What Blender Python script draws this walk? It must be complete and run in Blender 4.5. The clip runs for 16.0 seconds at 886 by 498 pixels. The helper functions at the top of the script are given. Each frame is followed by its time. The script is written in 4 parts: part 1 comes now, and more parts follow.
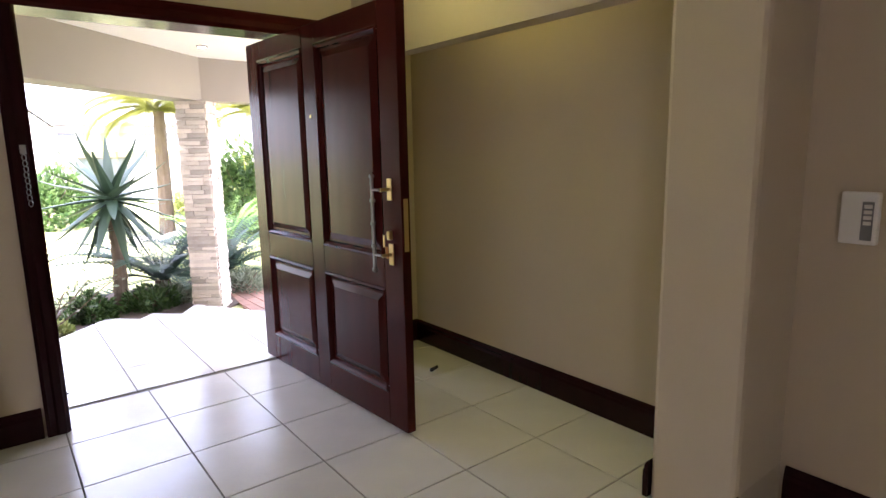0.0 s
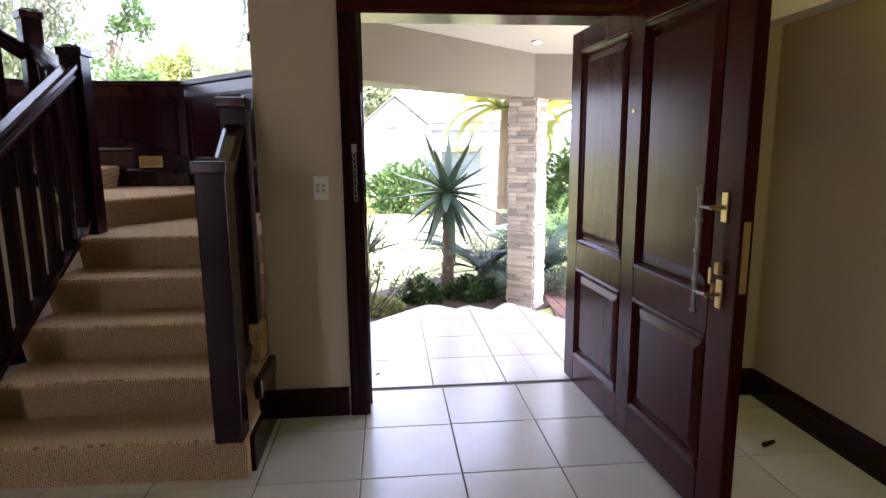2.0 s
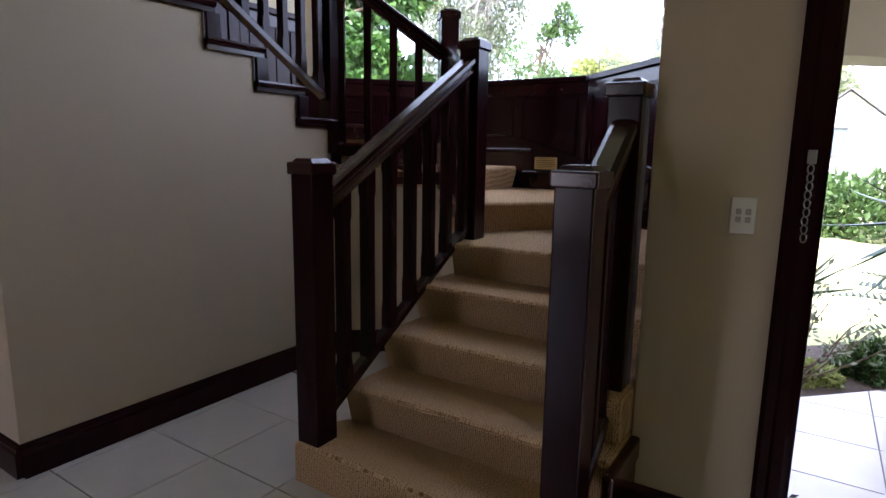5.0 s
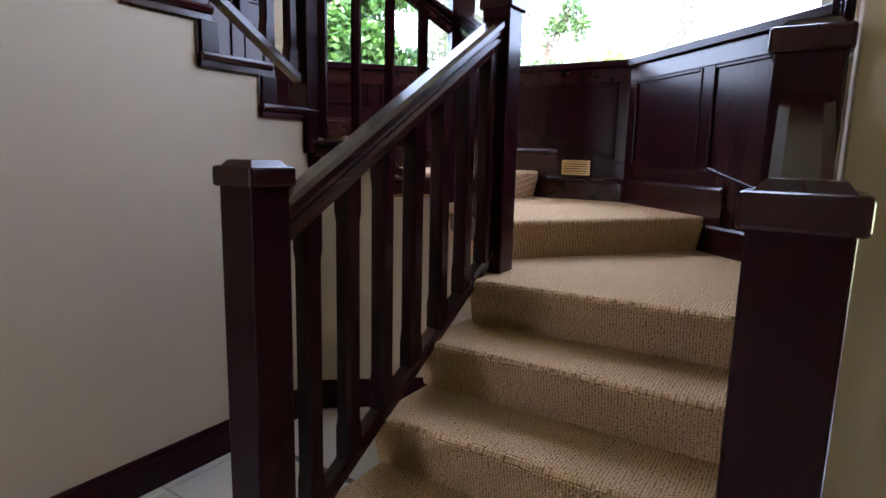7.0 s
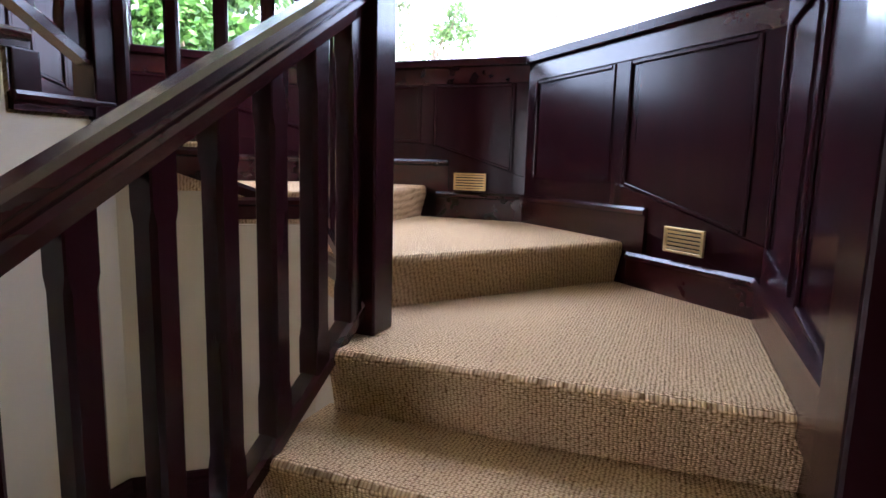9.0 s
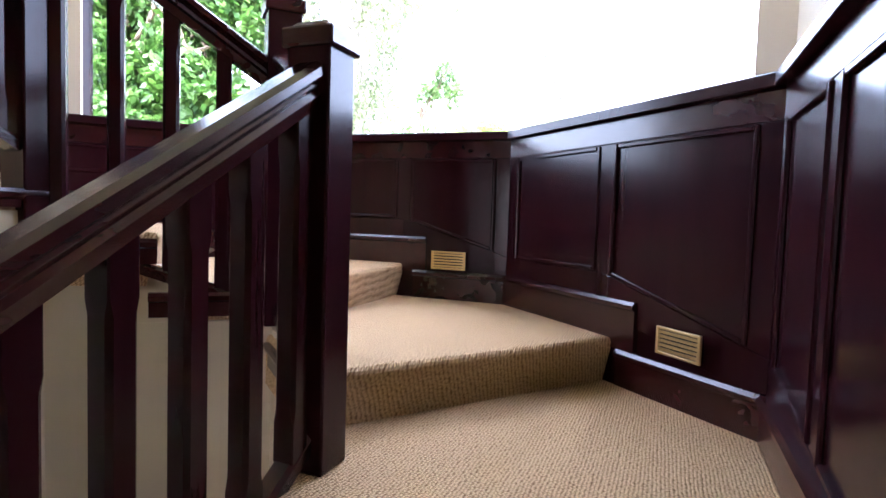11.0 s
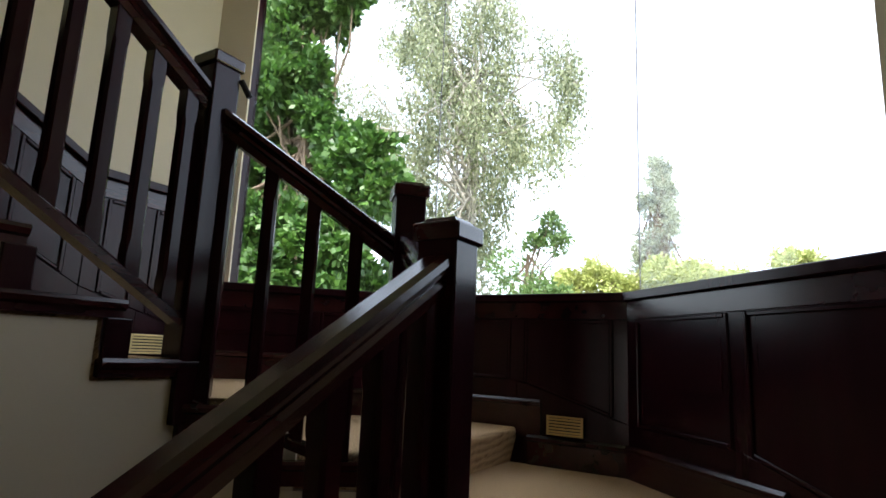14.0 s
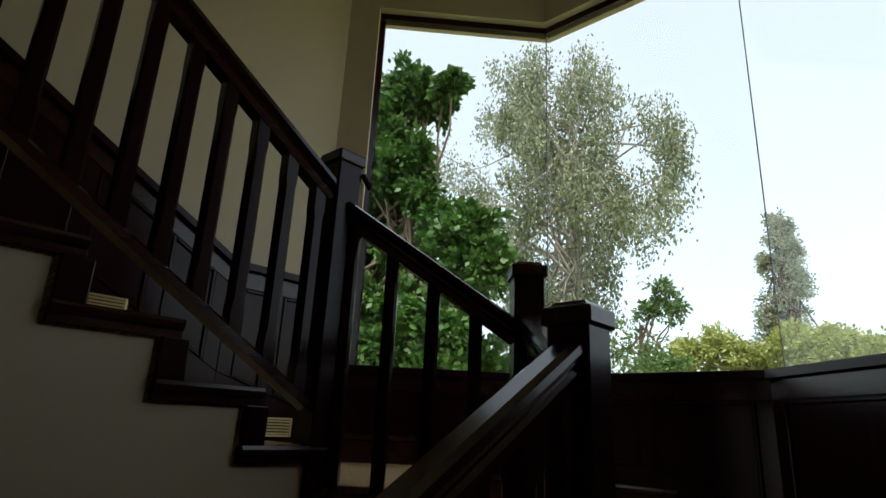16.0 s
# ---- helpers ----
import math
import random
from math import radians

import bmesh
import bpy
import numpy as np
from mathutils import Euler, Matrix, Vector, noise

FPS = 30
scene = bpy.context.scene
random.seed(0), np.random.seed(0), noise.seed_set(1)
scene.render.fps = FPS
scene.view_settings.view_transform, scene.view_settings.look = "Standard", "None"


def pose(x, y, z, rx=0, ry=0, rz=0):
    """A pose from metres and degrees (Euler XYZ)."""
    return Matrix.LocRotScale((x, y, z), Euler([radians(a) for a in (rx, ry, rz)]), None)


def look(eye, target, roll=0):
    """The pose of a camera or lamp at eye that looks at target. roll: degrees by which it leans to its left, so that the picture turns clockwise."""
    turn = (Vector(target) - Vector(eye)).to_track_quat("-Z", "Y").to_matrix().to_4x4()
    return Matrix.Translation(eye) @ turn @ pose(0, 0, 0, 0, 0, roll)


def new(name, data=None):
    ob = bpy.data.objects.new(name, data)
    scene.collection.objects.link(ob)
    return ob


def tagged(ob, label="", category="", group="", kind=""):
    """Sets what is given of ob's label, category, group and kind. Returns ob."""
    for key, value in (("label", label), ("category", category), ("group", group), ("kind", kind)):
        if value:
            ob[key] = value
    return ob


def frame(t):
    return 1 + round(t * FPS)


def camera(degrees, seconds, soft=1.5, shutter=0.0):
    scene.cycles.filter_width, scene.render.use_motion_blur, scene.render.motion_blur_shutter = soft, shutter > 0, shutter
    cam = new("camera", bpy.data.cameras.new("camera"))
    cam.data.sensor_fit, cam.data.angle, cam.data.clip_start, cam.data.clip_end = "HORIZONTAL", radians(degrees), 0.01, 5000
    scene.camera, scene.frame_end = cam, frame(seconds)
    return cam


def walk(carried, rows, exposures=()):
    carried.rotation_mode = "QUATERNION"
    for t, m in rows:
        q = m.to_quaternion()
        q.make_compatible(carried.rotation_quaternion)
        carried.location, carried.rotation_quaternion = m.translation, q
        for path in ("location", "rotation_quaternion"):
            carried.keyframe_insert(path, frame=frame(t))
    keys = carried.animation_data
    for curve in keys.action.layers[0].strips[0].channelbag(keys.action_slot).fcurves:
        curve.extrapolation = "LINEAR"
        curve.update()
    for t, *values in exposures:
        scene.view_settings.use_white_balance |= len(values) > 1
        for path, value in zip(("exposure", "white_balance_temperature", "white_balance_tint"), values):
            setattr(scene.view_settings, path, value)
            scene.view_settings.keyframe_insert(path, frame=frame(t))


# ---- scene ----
cam = camera(74.9, 16.0)
PATH = [
    (0, (0.101, 0.135, 1.347), (1.313, 1.689, 1.007), -1.1),
    (0.5, (0.282, 0.141, 1.361), (1.174, 1.897, 1.014), -1.0),
    (1, (0.307, 0.253, 1.368), (0.998, 2.098, 1.027), -0.8),
    (1.5, (0.348, 0.381, 1.379), (0.803, 2.298, 1.038), -0.6),
    (2, (0.403, 0.514, 1.372), (0.588, 2.476, 1.033), -0.5),
    (2.5, (0.455, 0.611, 1.369), (0.353, 2.58, 1.034), -0.3),
    (3, (0.464, 0.687, 1.36), (0.101, 2.625, 1.029), -0.2),
    (3.5, (0.413, 0.811, 1.374), (-0.17, 2.694, 1.04), 0.0),
    (4, (0.354, 0.956, 1.377), (-0.408, 2.774, 1.044), 0.4),
    (4.5, (0.318, 1.141, 1.378), (-0.615, 2.879, 1.045), 0.7),
    (5, (0.276, 1.321, 1.385), (-0.796, 2.975, 1.047), 0.9),
    (7.5, (-0.374, 2.196, 1.362), (-1.42, 3.868, 1.034), 1.7),
    (8, (-0.441, 2.372, 1.346), (-1.36, 4.121, 1.03), 1.9),
    (8.5, (-0.506, 2.526, 1.353), (-1.267, 4.351, 1.047), 1.9),
    (11, (-0.553, 2.884, 1.529), (-1.264, 4.75, 1.412), 1.9),
    (11.5, (-0.545, 2.878, 1.547), (-1.313, 4.725, 1.526), 2.1),
    (12, (-0.551, 2.88, 1.558), (-1.366, 4.705, 1.62), 2.1),
    (12.5, (-0.561, 2.877, 1.575), (-1.418, 4.679, 1.709), 2.1),
    (13, (-0.565, 2.867, 1.592), (-1.477, 4.636, 1.795), 2.2),
    (13.5, (-0.573, 2.856, 1.61), (-1.543, 4.582, 1.888), 2.3),
    (14, (-0.575, 2.833, 1.628), (-1.611, 4.507, 1.981), 2.5),
    (14.5, (-0.589, 2.82, 1.64), (-1.693, 4.431, 2.07), 2.6),
    (15, (-0.602, 2.822, 1.647), (-1.772, 4.368, 2.138), 2.6),
    (15.5, (-0.616, 2.81, 1.657), (-1.855, 4.288, 2.188), 2.6),
    (16, (-0.627, 2.794, 1.66), (-1.916, 4.209, 2.24), 2.7),
]
EXPOSURE = [(0, 3.1, 6050, 32), (1.5, 2.85, 6000, 32), (3.0, 2.4, 5800, 32), (5.0, 2.35, 5750, 30), (8.0, 3.75, 5600, 27), (11.0, 3.85, 5650, 28), (12.5, 3.15, 5850, 24), (13.5, 2.15, 6200, 19), (14.5, 1.1, 6500, 13), (16.0, 0.2, 6700, 9)]
walk(cam, [(t, look(eye, target, roll)) for t, eye, target, roll in PATH], EXPOSURE)

# ---- world, sun, lights, exposure ----
world = bpy.data.worlds.new("sky_world")
scene.world = world
world.use_nodes = True
wn = world.node_tree
sky = wn.nodes.new("ShaderNodeTexSky")
sky.sky_type, sky.sun_disc = "NISHITA", False
sky.sun_elevation, sky.sun_rotation = radians(55), radians(160)
sky.air_density, sky.dust_density = 1.0, 3.0
wn.links.new(sky.outputs[0], wn.nodes["Background"].inputs[0])
# thin bright cloud over the whole sky
cloud, both = wn.nodes.new("ShaderNodeBackground"), wn.nodes.new("ShaderNodeAddShader")
cloud.inputs[0].default_value, cloud.inputs[1].default_value = (0.91, 0.96, 1.0, 1), 0.76
wn.links.new(wn.nodes["Background"].outputs[0], both.inputs[0])
wn.links.new(cloud.outputs[0], both.inputs[1])
wn.links.new(both.outputs[0], wn.nodes["World Output"].inputs[0])
wn.nodes["Background"].inputs[1].default_value = 0.15
sun = new("sun", bpy.data.lights.new("sun", "SUN"))
sun.data.energy, sun.data.angle, sun.data.color = 3.8, radians(0.6), (1.0, 0.95, 0.87)
sun.matrix_world = look((6, -14, 24), (0, 0, 0))


def area_lamp(name, eye, target, w, h, watts, color):
    data = bpy.data.lights.new(name, "AREA")
    data.shape, data.size, data.size_y, data.energy, data.color = "RECTANGLE", w, h, watts, color
    ob = new(name, data)
    ob.matrix_world = look(eye, target)
    return ob


# added fill light in an unseen rear opening, and the alcove's own lamp
area_lamp("rear_fill_light", (-2.95, -3.25, 1.4), (-1.6, 3.0, 0.9), 0.65, 2.0, 2.2, (1.0, 0.87, 0.7))
area_lamp("alcove_light", (2.27, 2.3, 2.55), (2.34, 2.3, 0.0), 0.16, 1.9, 2.3, (0.97, 1.0, 0.28))

# ---- materials ----


def material(name, color, rough=0.5, metal=0.0, second=None, scale=8.0, detail=6.0, bump=0.0, bump_scale=60.0,
             stretch=(1, 1, 1), amount=1.0, rough_var=0.1, vary=0.0, coat=0.0, spec=0.5):
    m = bpy.data.materials.new(name)
    m.use_nodes = True
    n, k = m.node_tree.nodes, m.node_tree.links
    b = n["Principled BSDF"]
    b.inputs["Roughness"].default_value, b.inputs["Metallic"].default_value = rough, metal
    b.inputs["Coat Weight"].default_value = coat
    b.inputs["Coat Roughness"].default_value = 0.15
    b.inputs["Specular IOR Level"].default_value = spec
    tc, mp = n.new("ShaderNodeTexCoord"), n.new("ShaderNodeMapping")
    mp.inputs["Scale"].default_value = stretch
    k.new(tc.outputs["Object"], mp.inputs[0])
    nz = n.new("ShaderNodeTexNoise")
    nz.inputs["Scale"].default_value, nz.inputs["Detail"].default_value = scale, detail
    k.new(mp.outputs[0], nz.inputs["Vector"])
    big = n.new("ShaderNodeTexNoise")
    big.inputs["Scale"].default_value, big.inputs["Detail"].default_value = scale * 0.13, 3
    k.new(mp.outputs[0], big.inputs["Vector"])
    add = n.new("ShaderNodeMath")
    add.operation, add.inputs[1].default_value = "MULTIPLY_ADD", 0.6
    k.new(nz.outputs["Fac"], add.inputs[0])
    half = n.new("ShaderNodeMath")
    half.operation, half.inputs[1].default_value = "MULTIPLY", 0.4
    k.new(big.outputs["Fac"], half.inputs[0])
    k.new(half.outputs[0], add.inputs[2])
    ramp = n.new("ShaderNodeValToRGB")
    second = second or tuple(c * 0.8 for c in color)
    ramp.color_ramp.elements[0].position, ramp.color_ramp.elements[1].position = 0.5 - 0.25 / amount, 0.5 + 0.25 / amount
    ramp.color_ramp.elements[0].color = (*second, 1)
    ramp.color_ramp.elements[1].color = (*color, 1)
    k.new(add.outputs[0], ramp.inputs[0])
    out = ramp.outputs[0]
    if vary:
        info, hsv, mr = n.new("ShaderNodeObjectInfo"), n.new("ShaderNodeHueSaturation"), n.new("ShaderNodeMapRange")
        mr.inputs["To Min"].default_value, mr.inputs["To Max"].default_value = 1 - vary, 1 + vary
        k.new(info.outputs["Random"], mr.inputs[0])
        k.new(mr.outputs[0], hsv.inputs["Value"])
        k.new(out, hsv.inputs["Color"])
        out = hsv.outputs[0]
    k.new(out, b.inputs["Base Color"])
    rr = n.new("ShaderNodeMapRange")
    rr.inputs["To Min"].default_value, rr.inputs["To Max"].default_value = max(0.02, rough - rough_var), min(1, rough + rough_var)
    k.new(add.outputs[0], rr.inputs[0])
    k.new(rr.outputs[0], b.inputs["Roughness"])
    if bump:
        fine, bp = n.new("ShaderNodeTexNoise"), n.new("ShaderNodeBump")
        fine.inputs["Scale"].default_value, fine.inputs["Detail"].default_value = bump_scale, 4
        k.new(mp.outputs[0], fine.inputs["Vector"])
        bp.inputs["Strength"].default_value, bp.inputs["Distance"].default_value = bump, 0.01
        k.new(fine.outputs["Fac"], bp.inputs["Height"])
        k.new(bp.outputs[0], b.inputs["Normal"])
    return m


def leaf_material(name, a, b2, trans=0.3):
    """Foliage with light coming through, varied leaf by leaf."""
    m = bpy.data.materials.new(name)
    m.use_nodes = True
    n, k = m.node_tree.nodes, m.node_tree.links
    b = n["Principled BSDF"]
    geo, ramp = n.new("ShaderNodeNewGeometry"), n.new("ShaderNodeValToRGB")
    ramp.color_ramp.elements[0].color, ramp.color_ramp.elements[1].color = (*a, 1), (*b2, 1)
    k.new(geo.outputs["Random Per Island"], ramp.inputs[0])
    k.new(ramp.outputs[0], b.inputs["Base Color"])
    b.inputs["Roughness"].default_value = 0.5
    tr, mix = n.new("ShaderNodeBsdfTranslucent"), n.new("ShaderNodeMixShader")
    k.new(ramp.outputs[0], tr.inputs[0])
    mix.inputs[0].default_value = trans
    k.new(b.outputs[0], mix.inputs[1])
    k.new(tr.outputs[0], mix.inputs[2])
    k.new(mix.outputs[0], n["Material Output"].inputs[0])
    return m


def sisal_material():
    """Woven sisal: rows of small knots, straw brown."""
    m = material("sisal", (0.76, 0.54, 0.31), 0.95, second=(0.64, 0.43, 0.225), scale=30, amount=0.5, rough_var=0.03, spec=0.1)
    n, k = m.node_tree.nodes, m.node_tree.links
    tc, sep, comb = n.new("ShaderNodeTexCoord"), n.new("ShaderNodeSeparateXYZ"), n.new("ShaderNodeCombineXYZ")
    warp, mixv = n.new("ShaderNodeTexNoise"), n.new("ShaderNodeMix")
    warp.inputs["Scale"].default_value = 7
    mixv.data_type = "VECTOR"
    mixv.inputs["Factor"].default_value = 0.012
    k.new(tc.outputs["Object"], warp.inputs["Vector"])
    k.new(tc.outputs["Object"], mixv.inputs[4])
    k.new(warp.outputs["Color"], mixv.inputs[5])
    k.new(mixv.outputs[1], sep.inputs[0])
    # the weave runs over each tread and down its riser
    run = n.new("ShaderNodeMath")
    run.operation = "SUBTRACT"
    k.new(sep.outputs["Y"], run.inputs[0])
    k.new(sep.outputs["Z"], run.inputs[1])
    k.new(sep.outputs["X"], comb.inputs[0])
    k.new(run.outputs[0], comb.inputs[1])
    mp = n.new("ShaderNodeMapping")
    mp.inputs["Scale"].default_value = (1.0, 1.45, 1.0)
    k.new(comb.outputs[0], mp.inputs[0])
    vor = n.new("ShaderNodeTexVoronoi")
    vor.voronoi_dimensions = "2D"
    vor.inputs["Scale"].default_value, vor.inputs["Randomness"].default_value = 105, 0.42
    k.new(mp.outputs[0], vor.inputs["Vector"])
    bp = n.new("ShaderNodeBump")
    bp.invert = True
    bp.inputs["Strength"].default_value, bp.inputs["Distance"].default_value = 1.0, 0.007
    k.new(vor.outputs["Distance"], bp.inputs["Height"])
    b = n["Principled BSDF"]
    k.new(bp.outputs[0], b.inputs["Normal"])
    # shade in the hollows between knots, multiplied into the colour
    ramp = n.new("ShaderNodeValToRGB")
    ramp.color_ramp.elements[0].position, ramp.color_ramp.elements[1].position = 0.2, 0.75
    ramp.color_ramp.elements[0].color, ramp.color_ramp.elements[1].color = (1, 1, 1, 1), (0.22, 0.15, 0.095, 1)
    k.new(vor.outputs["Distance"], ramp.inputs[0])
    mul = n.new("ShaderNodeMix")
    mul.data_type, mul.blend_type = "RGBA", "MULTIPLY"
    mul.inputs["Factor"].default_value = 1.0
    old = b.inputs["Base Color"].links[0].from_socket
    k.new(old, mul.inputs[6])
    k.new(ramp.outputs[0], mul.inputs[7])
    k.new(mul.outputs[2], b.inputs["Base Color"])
    return m


WALL = material("wall_paint", (0.54, 0.45, 0.32), 0.7, second=(0.5, 0.415, 0.29), scale=3, bump=0.05, bump_scale=140)
# cream paint darkened: the shade on the porch beam is in its colour
BEAM_SHADED = material("shaded_porch_paint", (0.25, 0.215, 0.17), 0.75, second=(0.225, 0.195, 0.155), scale=3)
CEIL = material("ceiling_paint", (0.78, 0.76, 0.71), 0.8, second=(0.74, 0.72, 0.68), scale=3)
WOOD = material("dark_mahogany", (0.024, 0.0048, 0.0066), 0.2, second=(0.012, 0.003, 0.0042), scale=14, stretch=(1, 1, 0.12),
                bump=0.03, bump_scale=40, coat=0.02, rough_var=0.06, spec=0.18)
WOOD_H = material("dark_mahogany_rail", (0.038, 0.0075, 0.007), 0.2, second=(0.016, 0.0036, 0.0044), scale=14, stretch=(1, 0.15, 1),
                  bump=0.04, bump_scale=40, coat=0.1, rough_var=0.06, spec=0.38)
DOORWOOD = material("door_mahogany", (0.062, 0.0092, 0.0075), 0.2, second=(0.032, 0.0052, 0.0048), scale=12, stretch=(1, 1, 0.1),
                    bump=0.03, bump_scale=40, rough_var=0.06, spec=0.09)
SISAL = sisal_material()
TILE = material("ceramic_tile", (0.64, 0.62, 0.59), 0.25, second=(0.55, 0.53, 0.5), scale=5, bump=0.03, bump_scale=25, vary=0.035, rough_var=0.12)
GROUT = material("grout", (0.17, 0.15, 0.13), 0.9, second=(0.1, 0.09, 0.08), scale=40)
STONE = material("ledge_stone", (0.6, 0.54, 0.46), 0.85, second=(0.42, 0.35, 0.28), scale=18, bump=0.5, bump_scale=50, vary=0.35)
MORTAR = material("mortar", (0.16, 0.13, 0.1), 0.95, scale=30, bump=0.3)
BRASS = material("brass", (0.7, 0.52, 0.24), 0.36, metal=0.75, second=(0.62, 0.45, 0.19), scale=12)
STEEL = material("steel", (0.3, 0.29, 0.27), 0.45, metal=1.0, scale=30)
DARKHOLE = material("dark_void", (0.01, 0.008, 0.007), 0.9)
PLASTIC = material("white_plastic", (0.75, 0.73, 0.68), 0.4, second=(0.7, 0.68, 0.63), scale=5)
TAG = material("orange_plastic", (0.55, 0.2, 0.03), 0.4)
ROCKER = material("rocker_grey", (0.42, 0.41, 0.38), 0.4)
GREYP = material("grey_plastic", (0.2, 0.2, 0.2), 0.4)
GRASS = material("lawn_grass", (0.42, 0.43, 0.22), 0.95, second=(0.3, 0.33, 0.13), scale=30, bump=0.6, bump_scale=90, spec=0.1)
SOIL = material("garden_soil", (0.1, 0.07, 0.045), 0.95, second=(0.05, 0.035, 0.025), scale=20, bump=0.6, bump_scale=40)
BRICK = material("paving_brick", (0.3, 0.17, 0.12), 0.9, second=(0.2, 0.11, 0.08), scale=20, bump=0.3, vary=0.25)
BARK = material("bark", (0.2, 0.15, 0.105), 0.95, second=(0.09, 0.065, 0.045), scale=14, stretch=(1, 1, 0.3), bump=0.8, bump_scale=18)
PALEBARK = material("birch_bark", (0.55, 0.52, 0.47), 0.85, second=(0.2, 0.18, 0.16), scale=9, stretch=(1, 1, 2.5), bump=0.3)
RENDERW = material("house_render", (0.5, 0.49, 0.47), 0.85, second=(0.45, 0.44, 0.42), scale=1.5)
ROOFM = material("house_roof", (0.13, 0.125, 0.12), 0.85, second=(0.09, 0.088, 0.085), scale=4)
WINDOWG = material("house_glazing", (0.13, 0.16, 0.18), 0.2)
ROCK = material("pale_rock", (0.5, 0.47, 0.43), 0.9, second=(0.35, 0.33, 0.3), scale=6, bump=0.5)
# aloe green is darkened to carry the shade of its backlit side
L_ALOE = leaf_material("aloe_leaf", (0.035, 0.075, 0.045), (0.075, 0.125, 0.07), 0.06)
# cycad greens: shade is put into the dark one, sunlight into the bright one
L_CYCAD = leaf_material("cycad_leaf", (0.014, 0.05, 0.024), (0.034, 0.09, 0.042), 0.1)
L_CYCAD_SUNLIT = leaf_material("sunlit_cycad_leaf", (0.13, 0.26, 0.07), (0.24, 0.38, 0.11), 0.3)
L_SHRUB = leaf_material("shrub_leaf", (0.035, 0.085, 0.02), (0.1, 0.17, 0.045))
L_GREY = leaf_material("grey_shrub_leaf", (0.13, 0.16, 0.1), (0.24, 0.27, 0.18))
L_DARK = leaf_material("dark_tree_leaf", (0.02, 0.07, 0.012), (0.085, 0.19, 0.03))
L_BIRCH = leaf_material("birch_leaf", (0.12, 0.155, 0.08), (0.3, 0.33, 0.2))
L_PALE = leaf_material("pale_bush_leaf", (0.22, 0.27, 0.07), (0.4, 0.43, 0.15))
# distant poplar: the haze is mixed into this pale leaf colour
L_HAZE = leaf_material("hazy_poplar_leaf", (0.18, 0.21, 0.14), (0.32, 0.35, 0.25))
L_MID = leaf_material("sapling_leaf", (0.07, 0.14, 0.04), (0.16, 0.26, 0.09))
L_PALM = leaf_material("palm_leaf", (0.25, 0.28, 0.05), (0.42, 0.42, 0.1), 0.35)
GLASS = bpy.data.materials.new("window_glass")
GLASS.use_nodes = True
gn, gk = GLASS.node_tree.nodes, GLASS.node_tree.links
gt, gg, gm = gn.new("ShaderNodeBsdfTransparent"), gn.new("ShaderNodeBsdfGlossy"), gn.new("ShaderNodeMixShader")
gt.inputs[0].default_value = (0.95, 0.97, 0.96, 1)
gg.inputs["Roughness"].default_value = 0.02
gm.inputs[0].default_value = 0.04
gk.new(gt.outputs[0], gm.inputs[1])
gk.new(gg.outputs[0], gm.inputs[2])
gk.new(gm.outputs[0], gn["Material Output"].inputs[0])
LAMPGLOW = bpy.data.materials.new("lamp_glow")
LAMPGLOW.use_nodes = True
LAMPGLOW.node_tree.nodes["Principled BSDF"].inputs["Emission Color"].default_value = (1, 0.85, 0.6, 1)
LAMPGLOW.node_tree.nodes["Principled BSDF"].inputs["Emission Strength"].default_value = 4

# ---- mesh helpers ----


def link_mesh(name, bm, mat):
    me = bpy.data.meshes.new(name)
    bmesh.ops.recalc_face_normals(bm, faces=bm.faces)
    bm.to_mesh(me)
    bm.free()
    me.materials.append(mat)
    return new(name, me)


def part(name, bm, mat, parent, label=""):
    ob = link_mesh(name, bm, mat)
    ob.parent = parent
    if label:
        ob["label"] = label
    return ob


def thing(name, label, category, at=(0, 0, 0), group="", kind="", rz=0):
    ob = new(name)
    ob.empty_display_size = 0.05
    ob.matrix_world = pose(*at, 0, 0, rz)
    return tagged(ob, label, category, group, kind)


def add_box(bm, x0, y0, z0, x1, y1, z1, bevel=0.0, m=None, seg=2):
    r = bmesh.ops.create_cube(bm, size=1, matrix=Matrix.Translation(((x0 + x1) / 2, (y0 + y1) / 2, (z0 + z1) / 2)) @
                              Matrix.Diagonal((x1 - x0, y1 - y0, z1 - z0, 1)))
    vs = r["verts"]
    if bevel:
        es = {e for v in vs for e in v.link_edges}
        got = bmesh.ops.bevel(bm, geom=list(es), offset=bevel, segments=seg, affect="EDGES", profile=0.5)
        vs = list({v for f in got["faces"] for v in f.verts} | {v for v in vs if v.is_valid})
    if m is not None:
        bmesh.ops.transform(bm, matrix=m, verts=vs)
    return bm


def box(x0, y0, z0, x1, y1, z1, bevel=0.0, m=None):
    return add_box(bmesh.new(), x0, y0, z0, x1, y1, z1, bevel, m)


def prism(poly, z0, z1, bm=None, bevel=0.0):
    """An upright prism over a plan polygon."""
    bm = bm or bmesh.new()
    lo = [bm.verts.new((x, y, z0)) for x, y in poly]
    hi = [bm.verts.new((x, y, z1)) for x, y in poly]
    fs = [bm.faces.new(lo[::-1]), bm.faces.new(hi)]
    for i in range(len(poly)):
        j = (i + 1) % len(poly)
        fs.append(bm.faces.new((lo[i], lo[j], hi[j], hi[i])))
    if bevel:
        bmesh.ops.bevel(bm, geom=[e for e in fs[1].edges], offset=bevel, segments=3, affect="EDGES", profile=0.5)
    return bm


